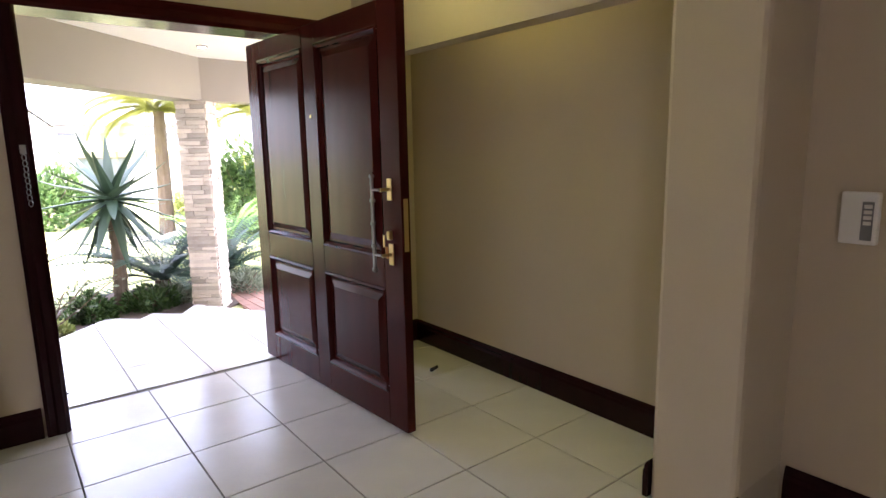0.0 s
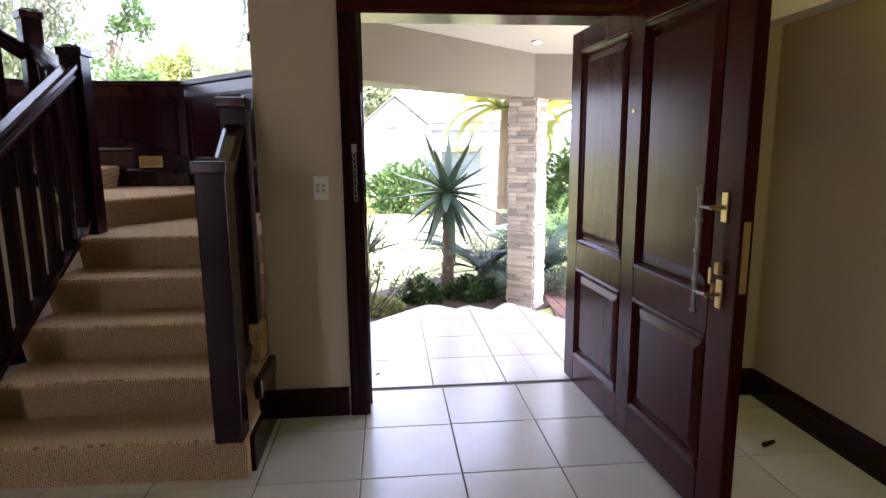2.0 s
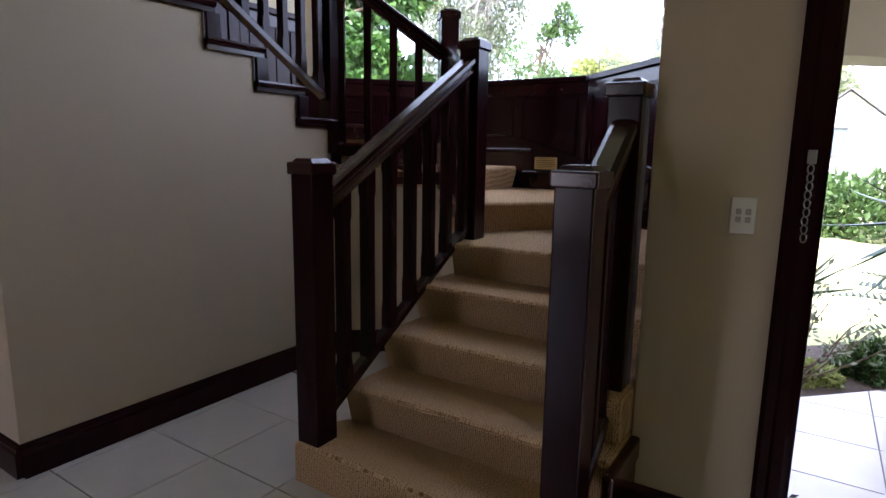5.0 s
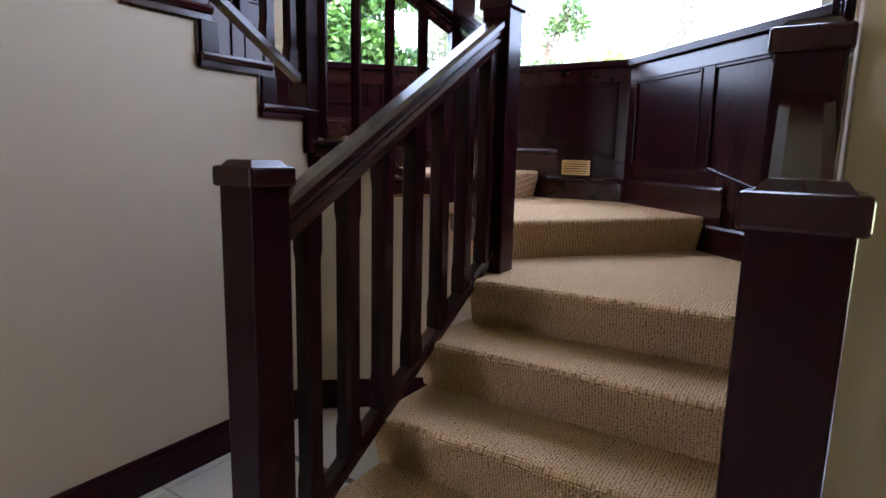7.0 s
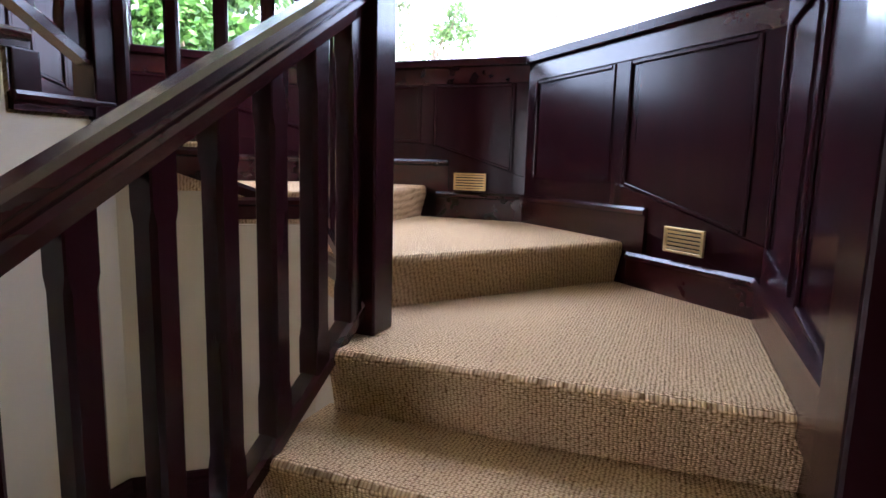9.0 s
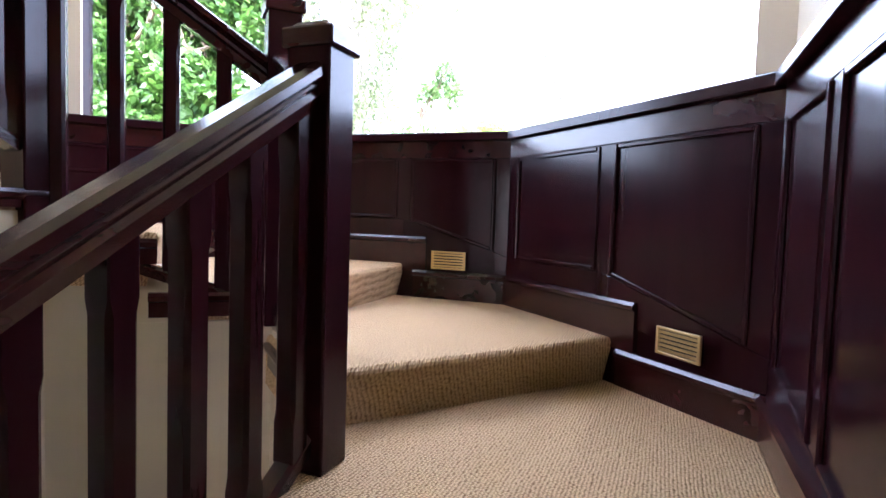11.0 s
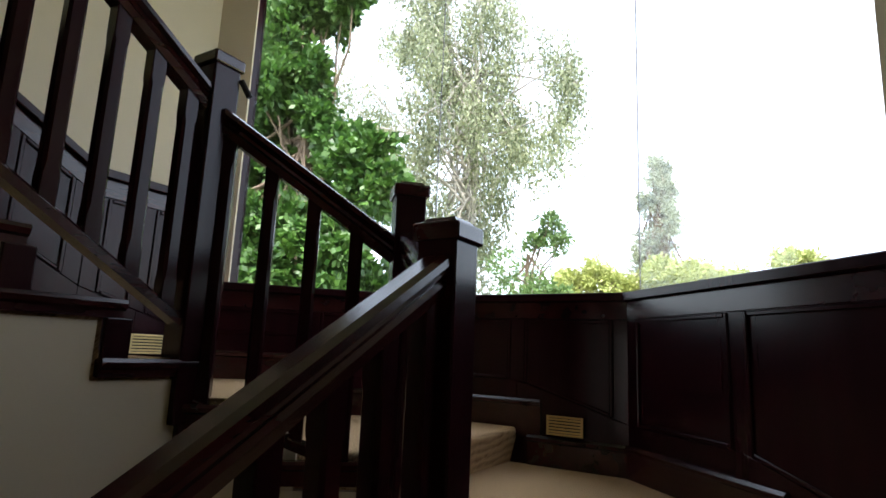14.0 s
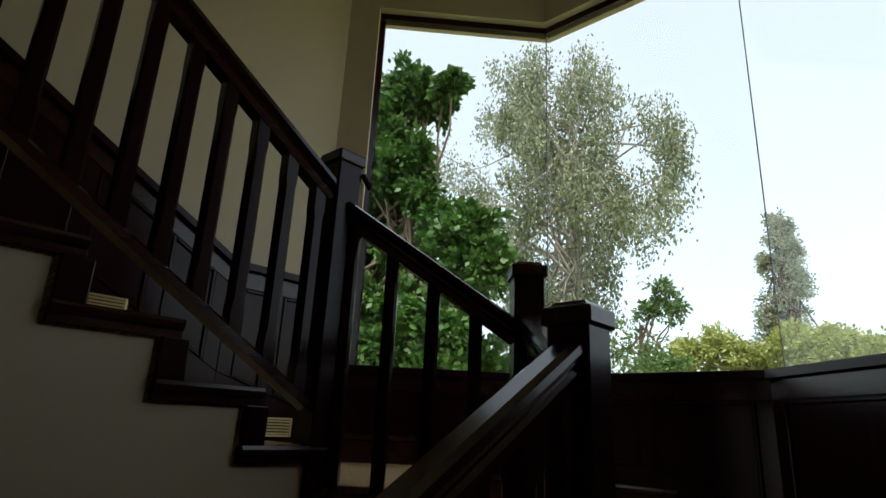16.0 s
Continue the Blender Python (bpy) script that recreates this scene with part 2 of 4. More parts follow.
def extrude_profile(profile, a, b, up=(0, 0, 1), bm=None):
    """Sweep a closed profile (side, up) along a straight line from a to b; the profile's side is to the right of a-b."""
    bm = bm or bmesh.new()
    a, b = Vector(a), Vector(b)
    d = (b - a).normalized()
    side = d.cross(Vector(up)).normalized()
    u = Vector(up)
    ends = [[bm.verts.new(p + side * s + u * h) for s, h in profile] for p in (a, b)]
    n = len(profile)
    for i in range(n):
        j = (i + 1) % n
        bm.faces.new((ends[0][i], ends[0][j], ends[1][j], ends[1][i]))
    bm.faces.new(ends[0])
    bm.faces.new(ends[1][::-1])
    return bm


def cylinder(p, q, r0, r1, n=10, bm=None):
    bm = bm or bmesh.new()
    p, q = Vector(p), Vector(q)
    d = q - p
    m = Matrix.Translation((p + q) / 2) @ d.to_track_quat("Z", "Y").to_matrix().to_4x4()
    bmesh.ops.create_cone(bm, cap_ends=True, segments=n, radius1=r0, radius2=r1, depth=d.length, matrix=m)
    return bm


def structure(name, bm, mat, label, category):
    return tagged(link_mesh(name, bm, mat), label, category, kind="structure")


# ---- plan ----
R = 0.18                      # rise of a step
DY = 3.42                     # inner face of the front-door wall
P0, P1, P2, P3 = (-0.235, 4.77), (-1.295, 5.79), (-2.48, 5.78), (-3.42, 4.80)   # inner faces of the bay
SILL, HEAD, TOP = 1.95, 4.42, 5.2
N2, N3, N4 = (-1.335, 4.085), (-1.845, 4.62), (-2.425, 4.13)   # newels round the stair well


def offset_poly(pts, d):
    """Offset an open chain to its right by d."""
    out = []
    for i, p in enumerate(pts):
        ds = []
        if i > 0:
            ds.append((Vector(p) - Vector(pts[i - 1])).normalized())
        if i < len(pts) - 1:
            ds.append((Vector(pts[i + 1]) - Vector(p)).normalized())
        ns = [Vector((v.y, -v.x)) for v in ds]
        nn = sum(ns, Vector((0, 0))).normalized()
        out.append(tuple(Vector(p) + nn * (d / max(0.3, nn.dot(ns[0])))))
    return out


# ---- floor, walls, ceilings ----
bm = box(-4.6, -3.3, -0.12, 2.7, 3.73, -0.006)
add_box(bm, -3.42, 3.73, -0.12, -0.06, 5.9, -0.006)
structure("floor", bm, GROUT, "grey grout bed under the white ceramic floor tiles", "floor")

bm = box(-0.225, DY, -0.1, 0.20, DY + 0.23, TOP, 0.006)
add_box(bm, 0.2, DY, 2.06, 1.95, DY + 0.23, TOP)
add_box(bm, 1.95, DY, -0.1, 2.62, DY + 0.23, TOP)
structure("wall_front", bm, WALL, "cream painted wall round the front door", "wall")
bm = box(2.42, 1.05, -0.1, 2.62, DY, TOP)
structure("wall_alcove", bm, WALL, "cream painted wall of the lit alcove", "wall")
bm = box(1.985, 0.95, -0.1, 2.42, 1.275, TOP, 0.02)
add_box(bm, 1.985, 1.275, 1.88, 2.09, DY, TOP)
add_box(bm, 2.09, 1.275, 2.6, 2.42, DY, 2.7)
structure("wall_pillar", bm, WALL, "cream pillar and lintel in front of the alcove", "wall")
structure("wall_east", box(2.34, -3.3, -0.1, 2.62, 0.95, TOP), WALL, "cream painted side wall with an alarm keypad", "wall")
# unseen rear wall; its opening is added to let fill light in
bm = box(-4.6, -3.4, -0.1, -3.3, -3.2, TOP)
add_box(bm, -2.6, -3.4, -0.1, 2.62, -3.2, TOP)
add_box(bm, -3.3, -3.4, 2.45, -2.6, -3.2, TOP)
add_box(bm, -3.3, -3.4, -0.1, -2.6, -3.2, 0.35)
structure("wall_back", bm, WALL, "unseen cream painted wall with an opening added for fill light", "wall")
structure("wall_west", box(-4.8, -3.4, -0.1, -4.6, 2.24, TOP), WALL, "plain cream painted wall", "wall")

# wall under the upper flight, turning under the winders, with its top cut to the steps
bm = bmesh.new()
add_box(bm, -2.55, 2.30, -0.1, -2.40, 3.80, 1.45)
add_box(bm, -2.55, 3.80, -0.1, -2.40, 4.15, 1.5)
GO = 0.30
for i in range(7):
    y = 3.80 - i * GO
    add_box(bm, -2.55, y - GO if i < 6 else 2.24 - 0.001, 1.45, -2.40, y, 1.5 + R * (i + 1))
add_box(bm, -4.6, 2.24, -0.1, -2.40, 2.30, 2.62)
add_box(bm, -4.6, 2.24, 2.62, -3.64, 2.30, TOP)
structure("wall_stair", bm, WALL, "cream wall under the upper stair flight", "wall")
bm = prism([(-2.40, 4.15), (-2.0, 4.50), (-1.86, 4.60), (-1.86, 4.72), (-2.5, 4.2)], -0.1, 1.13)
prism([(-2.40, 4.15), (-2.12, 4.40), (-2.2, 4.5), (-2.5, 4.2)], 1.13, 1.32, bm)
structure("wall_well", bm, WALL, "cream wall under the winding steps", "wall")
bm = prism([(-1.86, 4.60), (-1.46, 4.24), (-1.4, 4.3), (-1.86, 4.72)], -0.1, 1.1)
structure("wall_well_2", bm, WALL, "cream wall under the winding steps", "wall")

chain = [(-0.23, DY + 0.23), P0, P1, P2, P3, (-3.42, -0.6)]
# bay walls: low wall below the glass, piers at both ends, head above
out = offset_poly(chain, 0.22)
bm = bmesh.new()
for i in (1, 2, 3):
    prism([chain[i], chain[i + 1], out[i + 1], out[i]], -0.6, SILL - 0.03, bm)
    prism([chain[i], chain[i + 1], out[i + 1], out[i]], HEAD, TOP, bm)
structure("wall_bay", bm, WALL, "cream wall below and above the bay window", "wall")
bm = prism([(-0.232, DY + 0.23), P0, (-0.08, 4.92), (-0.02, 4.80), (-0.02, DY + 0.23)], -0.6, TOP)
d = Vector((P1[0] - P0[0], P1[1] - P0[1])).normalized()
pier = (P0[0] + d.x * 0.125, P0[1] + d.y * 0.125)
prism([P0, pier, (pier[0] + 0.15, pier[1] + 0.15), (P0[0] + 0.15, P0[1] + 0.15)], SILL - 0.03, HEAD, bm)
structure("wall_bay_east", bm, WALL, "cream wall and pier beside the bay window", "wall")
bm = box(-3.64, -0.6, -0.1, -3.42, 4.80, TOP)
d = Vector((P2[0] - P3[0], P2[1] - P3[1])).normalized()
pier = (P3[0] + d.x * 0.20, P3[1] + d.y * 0.20)
prism([P3, pier, (pier[0] - 0.15, pier[1] + 0.15), (P3[0] - 0.15, P3[1] + 0.15)], SILL - 0.03, HEAD, bm)
structure("wall_upper_stair", bm, WALL, "cream wall beside the upper stair flight", "wall")
structure("ceiling", prism([(-4.8, -3.4), (2.62, -3.4), (2.62, 3.6), (0.0, 3.6), (0.0, 4.9), (-1.19, 6.0), (-2.53, 6.0), (-3.7, 4.9), (-4.8, 4.9)], TOP, TOP + 0.15),
          CEIL, "plain white plaster ceiling", "ceiling")
# unseen slab, added above the ceiling to block the sun
structure("ceiling_roof", prism([(-5.2, -3.8), (3.0, -3.8), (3.0, 3.9), (0.3, 3.9), (0.3, 5.1), (-1.1, 6.3), (-2.6, 6.3), (-4.0, 5.1), (-5.2, 5.1)], TOP + 0.2, TOP + 0.4),
          ROOFM, "unseen flat roof slab added to keep sun off the hall", "roof")

# window: three frameless panes on the sill, thin dark frame at the wall
win = thing("window_1", "large frameless bay window over the dark panelling", "window", kind="structure")
mid = offset_poly([P0, P1, P2, P3], 0.09)
for a, b in zip(mid, mid[1:]):
    av, bv = Vector((*a, 0)), Vector((*b, 0))
    dd = (bv - av).normalized()
    nn = Vector((dd.y, -dd.x, 0)) * 0.004
    pts = [av + dd * 0.004 - nn, bv - dd * 0.004 - nn, bv - dd * 0.004 + nn, av + dd * 0.004 + nn]
    pane = part("pane", prism([(p.x, p.y) for p in pts], SILL, HEAD + 0.01), GLASS, win, "clear glass pane")
    pane.visible_shadow = False
for p in mid[1:3]:
    part("glass_joint", box(p[0] - 0.003, p[1] - 0.003, SILL, p[0] + 0.003, p[1] + 0.003, HEAD), GREYP, win, "thin silicone glass joint")
for p, q in ((mid[3], mid[2]), (mid[0], mid[1])):
    v = (Vector(q) - Vector(p)).normalized() * (0.21 if p == mid[3] else 0.1)
    part("frame", box(p[0] + v.x - 0.015, p[1] + v.y - 0.03, SILL, p[0] + v.x + 0.015, p[1] + v.y + 0.03, HEAD), WOOD, win, "dark stained window frame")
for a, b in zip(mid, mid[1:]):
    part("frame", extrude_profile([(-0.03, 0), (0.03, 0), (0.03, -0.045), (-0.03, -0.045)], (*a, HEAD), (*b, HEAD)), WOOD, win, "dark stained window frame")

# ---- baseboards ----
BASE = [(0, 0), (0.022, 0), (0.022, 0.105), (0.016, 0.118), (0.016, 0.128), (0.009, 0.145), (0, 0.15)]


def baseboard(a, b, label="dark stained moulded skirting board"):
    ob = link_mesh("baseboard", extrude_profile(BASE, (*a, 0), (*b, 0)), WOOD)
    return tagged(ob, label, "baseboard", kind="structure")


baseboard((-0.225, DY), (0.175, DY))
baseboard((-0.225, DY + 0.2), (-0.225, DY))
baseboard((1.98, DY), (2.42, DY))
baseboard((2.42, DY - 0.02), (2.42, 1.29))
baseboard((2.34, 0.93), (2.34, -3.2))
baseboard((2.34, 0.95), (1.985, 0.95))
baseboard((2.42, 1.275), (1.97, 1.275))
baseboard((-2.40, 2.24), (-2.40, 4.15))
baseboard((-4.6, 2.24), (-2.40, 2.24))
baseboard((-2.40, 4.15), (-1.86, 4.60))
baseboard((2.34, -3.2), (-4.6, -3.2))

# ---- front door ----
door = thing("door_1", "open dark red mahogany pivot door with four raised panels", "door", (1.50, 3.42, 0.012), kind="structure", rz=-87.0)
# leaf runs from -0.40 (outside) to 1.15 along its own x; 45 mm thick
LX0, LX1, LH, TH = -0.40, 1.15, 1.985, 0.024
stiles = [(LX0, LX0 + 0.145), (0.31, 0.44), (LX1 - 0.145, LX1)]
rails = [(0.0, 0.165), (0.69, 0.835), (LH - 0.105, LH)]
for x0, x1 in stiles:
    part("stile", box(x0, -TH, 0, x1, TH, LH, 0.004), DOORWOOD, door)
for z0, z1 in rails:
    for x0, x1 in ((stiles[0][1], stiles[1][0]), (stiles[1][1], stiles[2][0])):
        part("door_rail", box(x0, -TH, z0, x1, TH, z1, 0.003), DOORWOOD, door)


def raised_panel(x0, x1, z0, z1):
    bm = bmesh.new()
    for s in (-1, 1):
        rings = []
        for inset, y in ((0, 0.026), (0.012, 0.031), (0.024, 0.020), (0.03, 0.009), (0.042, 0.009), (0.075, 0.019), (0.08, 0.019)):
            rings.append([bm.verts.new((x, s * y, z)) for x, z in ((x0 + inset, z0 + inset), (x1 - inset, z0 + inset), (x1 - inset, z1 - inset), (x0 + inset, z1 - inset))])
        for a, b in zip(rings, rings[1:]):
            for i in range(4):
                j = (i + 1) % 4
                bm.faces.new((a[i], a[j], b[j], b[i]))
        bm.faces.new(rings[-1])
    return bm


for x0, x1 in ((stiles[0][1], stiles[1][0]), (stiles[1][1], stiles[2][0])):
    for z0, z1 in ((rails[0][1], rails[1][0]), (rails[1][1], rails[2][0])):
        part("panel", raised_panel(x0, x1, z0, z1), DOORWOOD, door)
# handle plates, pull bar, lock
for z in (1.16, 0.86):
    part("handle_plate", box(LX1 - 0.10, -TH - 0.006, z - 0.05, LX1 - 0.065, -TH, z + 0.05, 0.003), BRASS, door, "brass lock plate")
    part("handle_post", cylinder((LX1 - 0.082, -TH, z), (LX1 - 0.082, -TH - 0.055, z), 0.008, 0.008, 10), BRASS, door)
bm = cylinder((LX1 - 0.145, -TH - 0.055, 0.79), (LX1 - 0.145, -TH - 0.055, 1.22), 0.008, 0.008, 10)
for z in (0.79, 0.9, 1.005, 1.11, 1.22):
    bmesh.ops.create_uvsphere(bm, u_segments=10, v_segments=6, radius=0.013, matrix=Matrix.Translation((LX1 - 0.145, -TH - 0.055, z)))
for z in (1.16, 0.86):
    cylinder((LX1 - 0.145, -TH - 0.055, z), (LX1 - 0.082, -TH - 0.055, z), 0.006, 0.006, 8, bm)
part("pull_handle", bm, STEEL, door, "slim antique metal pull handle")
part("lock", box(LX1 - 0.095, -TH - 0.02, 0.93, LX1 - 0.07, -TH, 0.97, 0.004), BRASS, door, "brass cylinder lock")
part("key", box(LX1 - 0.088, -TH - 0.045, 0.90, LX1 - 0.076, -TH - 0.041, 0.955, 0.001), BRASS, door, "brass key in the lock")
part("key_tag", box(LX1 - 0.094, -TH - 0.03, 0.845, LX1 - 0.074, -TH - 0.024, 0.9, 0.003), TAG, door, "orange plastic key tag")
part("strike", box(LX1 - 0.001, -0.012, 0.88, LX1 + 0.002, 0.012, 1.12), BRASS, door, "brass lock edge plate")
part("peephole", cylinder((0.375, -TH - 0.004, 1.52), (0.375, -TH + 0.002, 1.52), 0.009, 0.009, 12), BRASS, door, "small brass peephole")

dframe = thing("door_frame", "dark mahogany moulded door frame round the entrance", "door frame", kind="structure")
ARCH = [(0, 0), (0.10, 0), (0.10, 0.022), (0.085, 0.03), (0.06, 0.024), (0.05, 0.03), (0.02, 0.03), (0.008, 0.02), (0, 0.016)]


def arch_bm(a, b, side):
    """Architrave on the wall's inner face; profile (across, proud)."""
    bm = bmesh.new()
    a, b, side = Vector(a), Vector(b), Vector(side)
    ends = [[bm.verts.new(p + side * s + Vector((0, -h, 0))) for s, h in ARCH] for p in (a, b)]
    n = len(ARCH)
    for i in range(n):
        j = (i + 1) % n
        bm.faces.new((ends[0][i], ends[0][j], ends[1][j], ends[1][i]))
    bm.faces.new(ends[0])
    bm.faces.new(ends[1][::-1])
    return bm


part("architrave", arch_bm((0.285, DY, 0), (0.285, DY, 2.01), (-1, 0, 0)), WOOD, dframe)
part("architrave", arch_bm((1.875, DY, 0), (1.875, DY, 2.01), (1, 0, 0)), WOOD, dframe)
part("architrave", arch_bm((0.185, DY, 2.008), (1.975, DY, 2.008), (0, 0, 1)), DOORWOOD, dframe)
part("jamb", box(0.205, DY + 0.002, 0, 0.275, DY + 0.228, 2.055, 0.004), WOOD, dframe)
part("jamb", box(1.885, DY + 0.002, 0, 1.945, DY + 0.228, 2.055, 0.004), WOOD, dframe)
part("head", box(0.277, DY + 0.002, 2.012, 1.883, DY + 0.228, 2.055, 0.003), DOORWOOD, dframe)
part("stop", box(0.277, DY + 0.10, 0, 0.292, DY + 0.14, 2.01, 0.002), WOOD, dframe)

chain_ob = thing("door_chain", "steel safety chain hanging on the door frame", "door chain", (0.245, DY - 0.03, 1.39))
part("chain_plate", box(-0.012, -0.008, -0.03, 0.012, 0.0, 0.012, 0.002), STEEL, chain_ob)
for i in range(9):
    bm = bmesh.new()
    loop = [(0.008 * math.cos(a), 0.014 * math.sin(a)) for a in [k * math.pi / 5 for k in range(10)]]
    for k in range(10):
        u, v = loop[k], loop[(k + 1) % 10]
        off = 0.0 if i % 2 else 0.004
        cylinder((u[0], -0.008 - off, u[1]), (v[0], -0.008 - off, v[1]), 0.0022, 0.0022, 5, bm)
    ob = part("chain_link", bm, STEEL, chain_ob)
    ob.location = (0.001 * (i % 3), 0, -0.045 - 0.026 * i)

sw = thing("light_switch", "white plastic four-gang wall light switch", "light switch", (0.075, DY, 1.19))
part("plate", box(-0.038, -0.009, -0.06, 0.038, 0, 0.06, 0.004), PLASTIC, sw)
for i in (-1, 1):
    for j in (-1, 1):
        part("rocker", box(i * 0.014 - 0.008, -0.013, j * 0.013 - 0.009, i * 0.014 + 0.008, -0.008, j * 0.013 + 0.009, 0.002), ROCKER, sw, "pale grey rocker")

kp = thing("alarm_keypad", "white alarm keypad with a grey button strip", "keypad", (2.34, 0.765, 1.10))
part("case", box(-0.03, -0.045, -0.085, 0, 0.062, 0.085, 0.006), PLASTIC, kp)
part("button_strip", box(-0.033, -0.032, -0.07, -0.029, 0.0, 0.055, 0.001), GREYP, kp, "grey button strip")
for i in range(4):
    part("button", box(-0.036, -0.028, -0.02 + i * 0.018, -0.032, -0.006, -0.008 + i * 0.018, 0.001), PLASTIC, kp)

# ---- stairs ----
stair = thing("staircase", "winding staircase with sisal carpeted steps", "staircase", kind="structure")


def carpet_step(poly, z1, z0, back=0.04):
    """A carpeted step; the riser under its first edge leans back from the nosing by back."""
    bm = prism(poly, z0, z1, bevel=0.022)
    a, b = Vector(poly[0]), Vector(poly[1])
    mid = sum((Vector(p) for p in poly), Vector((0, 0))) / len(poly)
    n = Vector((a.y - b.y, b.x - a.x)).normalized()
    n = n if n.dot(mid - a) > 0 else -n
    for v in bm.verts:
        if abs((v.co.xy - a).dot(n)) < 0.03 and v.co.z < z1 - 0.03:
            v.co.xy += n * back
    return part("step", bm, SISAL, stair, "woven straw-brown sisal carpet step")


NY = [2.845, 3.11, 3.37, 3.63, 3.88]      # nosings of the straight flight
XL, XR = -1.385, -0.245
carpet_step([(-1.455, NY[0] + 0.03), (-0.215, NY[0]), (-0.215, 3.40), (-0.29, 3.45), (-0.29, NY[1] + 0.1), (XL, NY[1] + 0.1), (-1.455, NY[1] - 0.02)], R, 0.0, 0.0)
for i in range(1, 4):
    xr = -0.215 if i == 1 else XR
    carpet_step([(XL, NY[i]), (xr, NY[i] + 0.015), (xr, NY[i] + 0.26 if i > 1 else 3.36), (XR, NY[i + 1] + 0.15), (XL, NY[i + 1] + 0.09)], R * (i + 1), R * i)
part("step", box(-0.29, 3.24, R * 2, -0.222, 3.418, R * 3, 0.02), SISAL, stair, "woven straw-brown sisal carpet step")
C = (-1.86, 4.2)
e6 = (-0.72, 5.20)
i6 = (-1.45, 4.22)
e8 = (-3.00, 5.20)
i8 = (-2.13, 4.35)
carpet_step([(-1.33, NY[4]), (XR, NY[4] + 0.06), (P0[0], P0[1]), (-0.86, 5.35), (-1.62, 4.5)], R * 5, R * 4)
carpet_step([i6, e6, P1, (-2.06, 5.78), (-2.0, 4.7)], R * 6, R * 5)
carpet_step([(-1.86, 4.60), (-1.88, 5.77), P2, (e8[0] - 0.15, e8[1] - 0.13), (-2.27, 4.36)], R * 7, R * 6)
carpet_step([i8, (e8[0] + 0.05, e8[1] + 0.13), P3, (-3.42, 4.05), (-2.40, 4.08), (-2.40, 4.16)], R * 8, R * 7)
for i in range(7):
    y = 4.12 - i * GO
    carpet_step([(-2.41, y), (-2.41, y - GO - 0.06), (-3.41, y - GO - 0.06), (-3.41, y)], R * (9 + i) - 0.05, R * (8 + i) - 0.06, 0.0)
structure("floor_upper", box(-4.6, -0.6, 2.76, -2.42, 2.04, 2.88), SISAL, "sisal carpeted upper landing", "floor")

# dark edge mouldings following the steps of the upper flight, on the well side
for i in range(7):
    y1 = 4.17 - i * GO
    z = R * (9 + i) - 0.052
    prof = [(0, -0.058), (0.018, -0.058), (0.018, -0.035), (0.03, -0.028), (0.036, -0.012), (0.03, 0.0), (0, 0.0)]
    part("tread_moulding", extrude_profile(prof, (-2.40, y1 - GO - 0.085 + 0.03, z), (-2.40, y1, z)), WOOD_H, stair, "dark moulded wooden tread edge")
    part("riser_moulding", box(-2.40, y1 - GO - 0.055, z - 0.002, -2.378, y1 - GO + 0.03, z + R - 0.056, 0.005), WOOD, stair, "dark wooden riser edge")
    part("string_panel", box(-2.425, y1 - GO - 0.055, z - 0.056, -2.402, y1 + 0.0, z - 0.004), WOOD, stair)
part("riser_moulding", box(-2.42, 4.10, 1.28, -2.376, 4.185, 1.60, 0.006), WOOD, stair)
prof = [(0, -0.085), (0.018, -0.085), (0.018, -0.035), (0.03, -0.028), (0.036, -0.012), (0.03, 0.0), (0, 0.0)]
part("tread_moulding", extrude_profile(prof, (-2.15, 4.33, R * 7 - 0.02), (-1.85, 4.59, R * 7 - 0.02)), WOOD_H, stair, "dark moulded wooden tread edge")
part("tread_moulding", extrude_profile(prof, (-2.40, 4.12, R * 8 - 0.02), (-2.13, 4.345, R * 8 - 0.02)), WOOD_H, stair, "dark moulded wooden tread edge")
part("tread_moulding", extrude_profile(prof, (-1.83, 4.57, R * 6 - 0.02), (-1.42, 4.19, R * 6 - 0.02)), WOOD_H, stair, "dark moulded wooden tread edge")
# string beside the foot of the stairs
part("side_string", prism([(-0.222, 2.90), (-0.196, 2.90), (-0.196, 3.40), (-0.222, 3.40)], 0, R * 0.9), WOOD, stair, "dark wooden side string")
part("side_string", prism([(-0.222, 3.14), (-0.196, 3.14), (-0.196, 3.40), (-0.222, 3.40)], R * 0.9, R * 1.9), WOOD, stair, "dark wooden side string")
part("side_string", box(-0.222, 3.05, R * 1.45, -0.185, 3.40, R * 1.95, 0.01), WOOD_H, stair)

# ---- newels, rails, balusters ----


def newel(x, y, z0, z1, label, rz=0, w=0.115):
    ob = thing("newel_post", label, "newel post", (x, y, z0), "stair newel posts", rz=rz)
    h = z1 - z0
    part("post", box(-w / 2, -w / 2, 0, w / 2, w / 2, h - 0.05, 0.006), WOOD, ob)
    bm = box(-w / 2 - 0.011, -w / 2 - 0.011, h - 0.062, w / 2 + 0.011, w / 2 + 0.011, h - 0.014, 0.007)
    c, s = w / 2 - 0.004, w / 2 - 0.016
    lo = [bm.verts.new((a * c, b * c, h - 0.0145)) for a, b in ((-1, -1), (1, -1), (1, 1), (-1, 1))]
    hi = [bm.verts.new((a * s, b * s, h)) for a, b in ((-1, -1), (1, -1), (1, 1), (-1, 1))]
    for i in range(4):
        bm.faces.new((lo[i], lo[(i + 1) % 4], hi[(i + 1) % 4], hi[i]))
    bm.faces.new(hi)
    part("cap", bm, WOOD_H, ob, "flat moulded newel cap")
    return ob


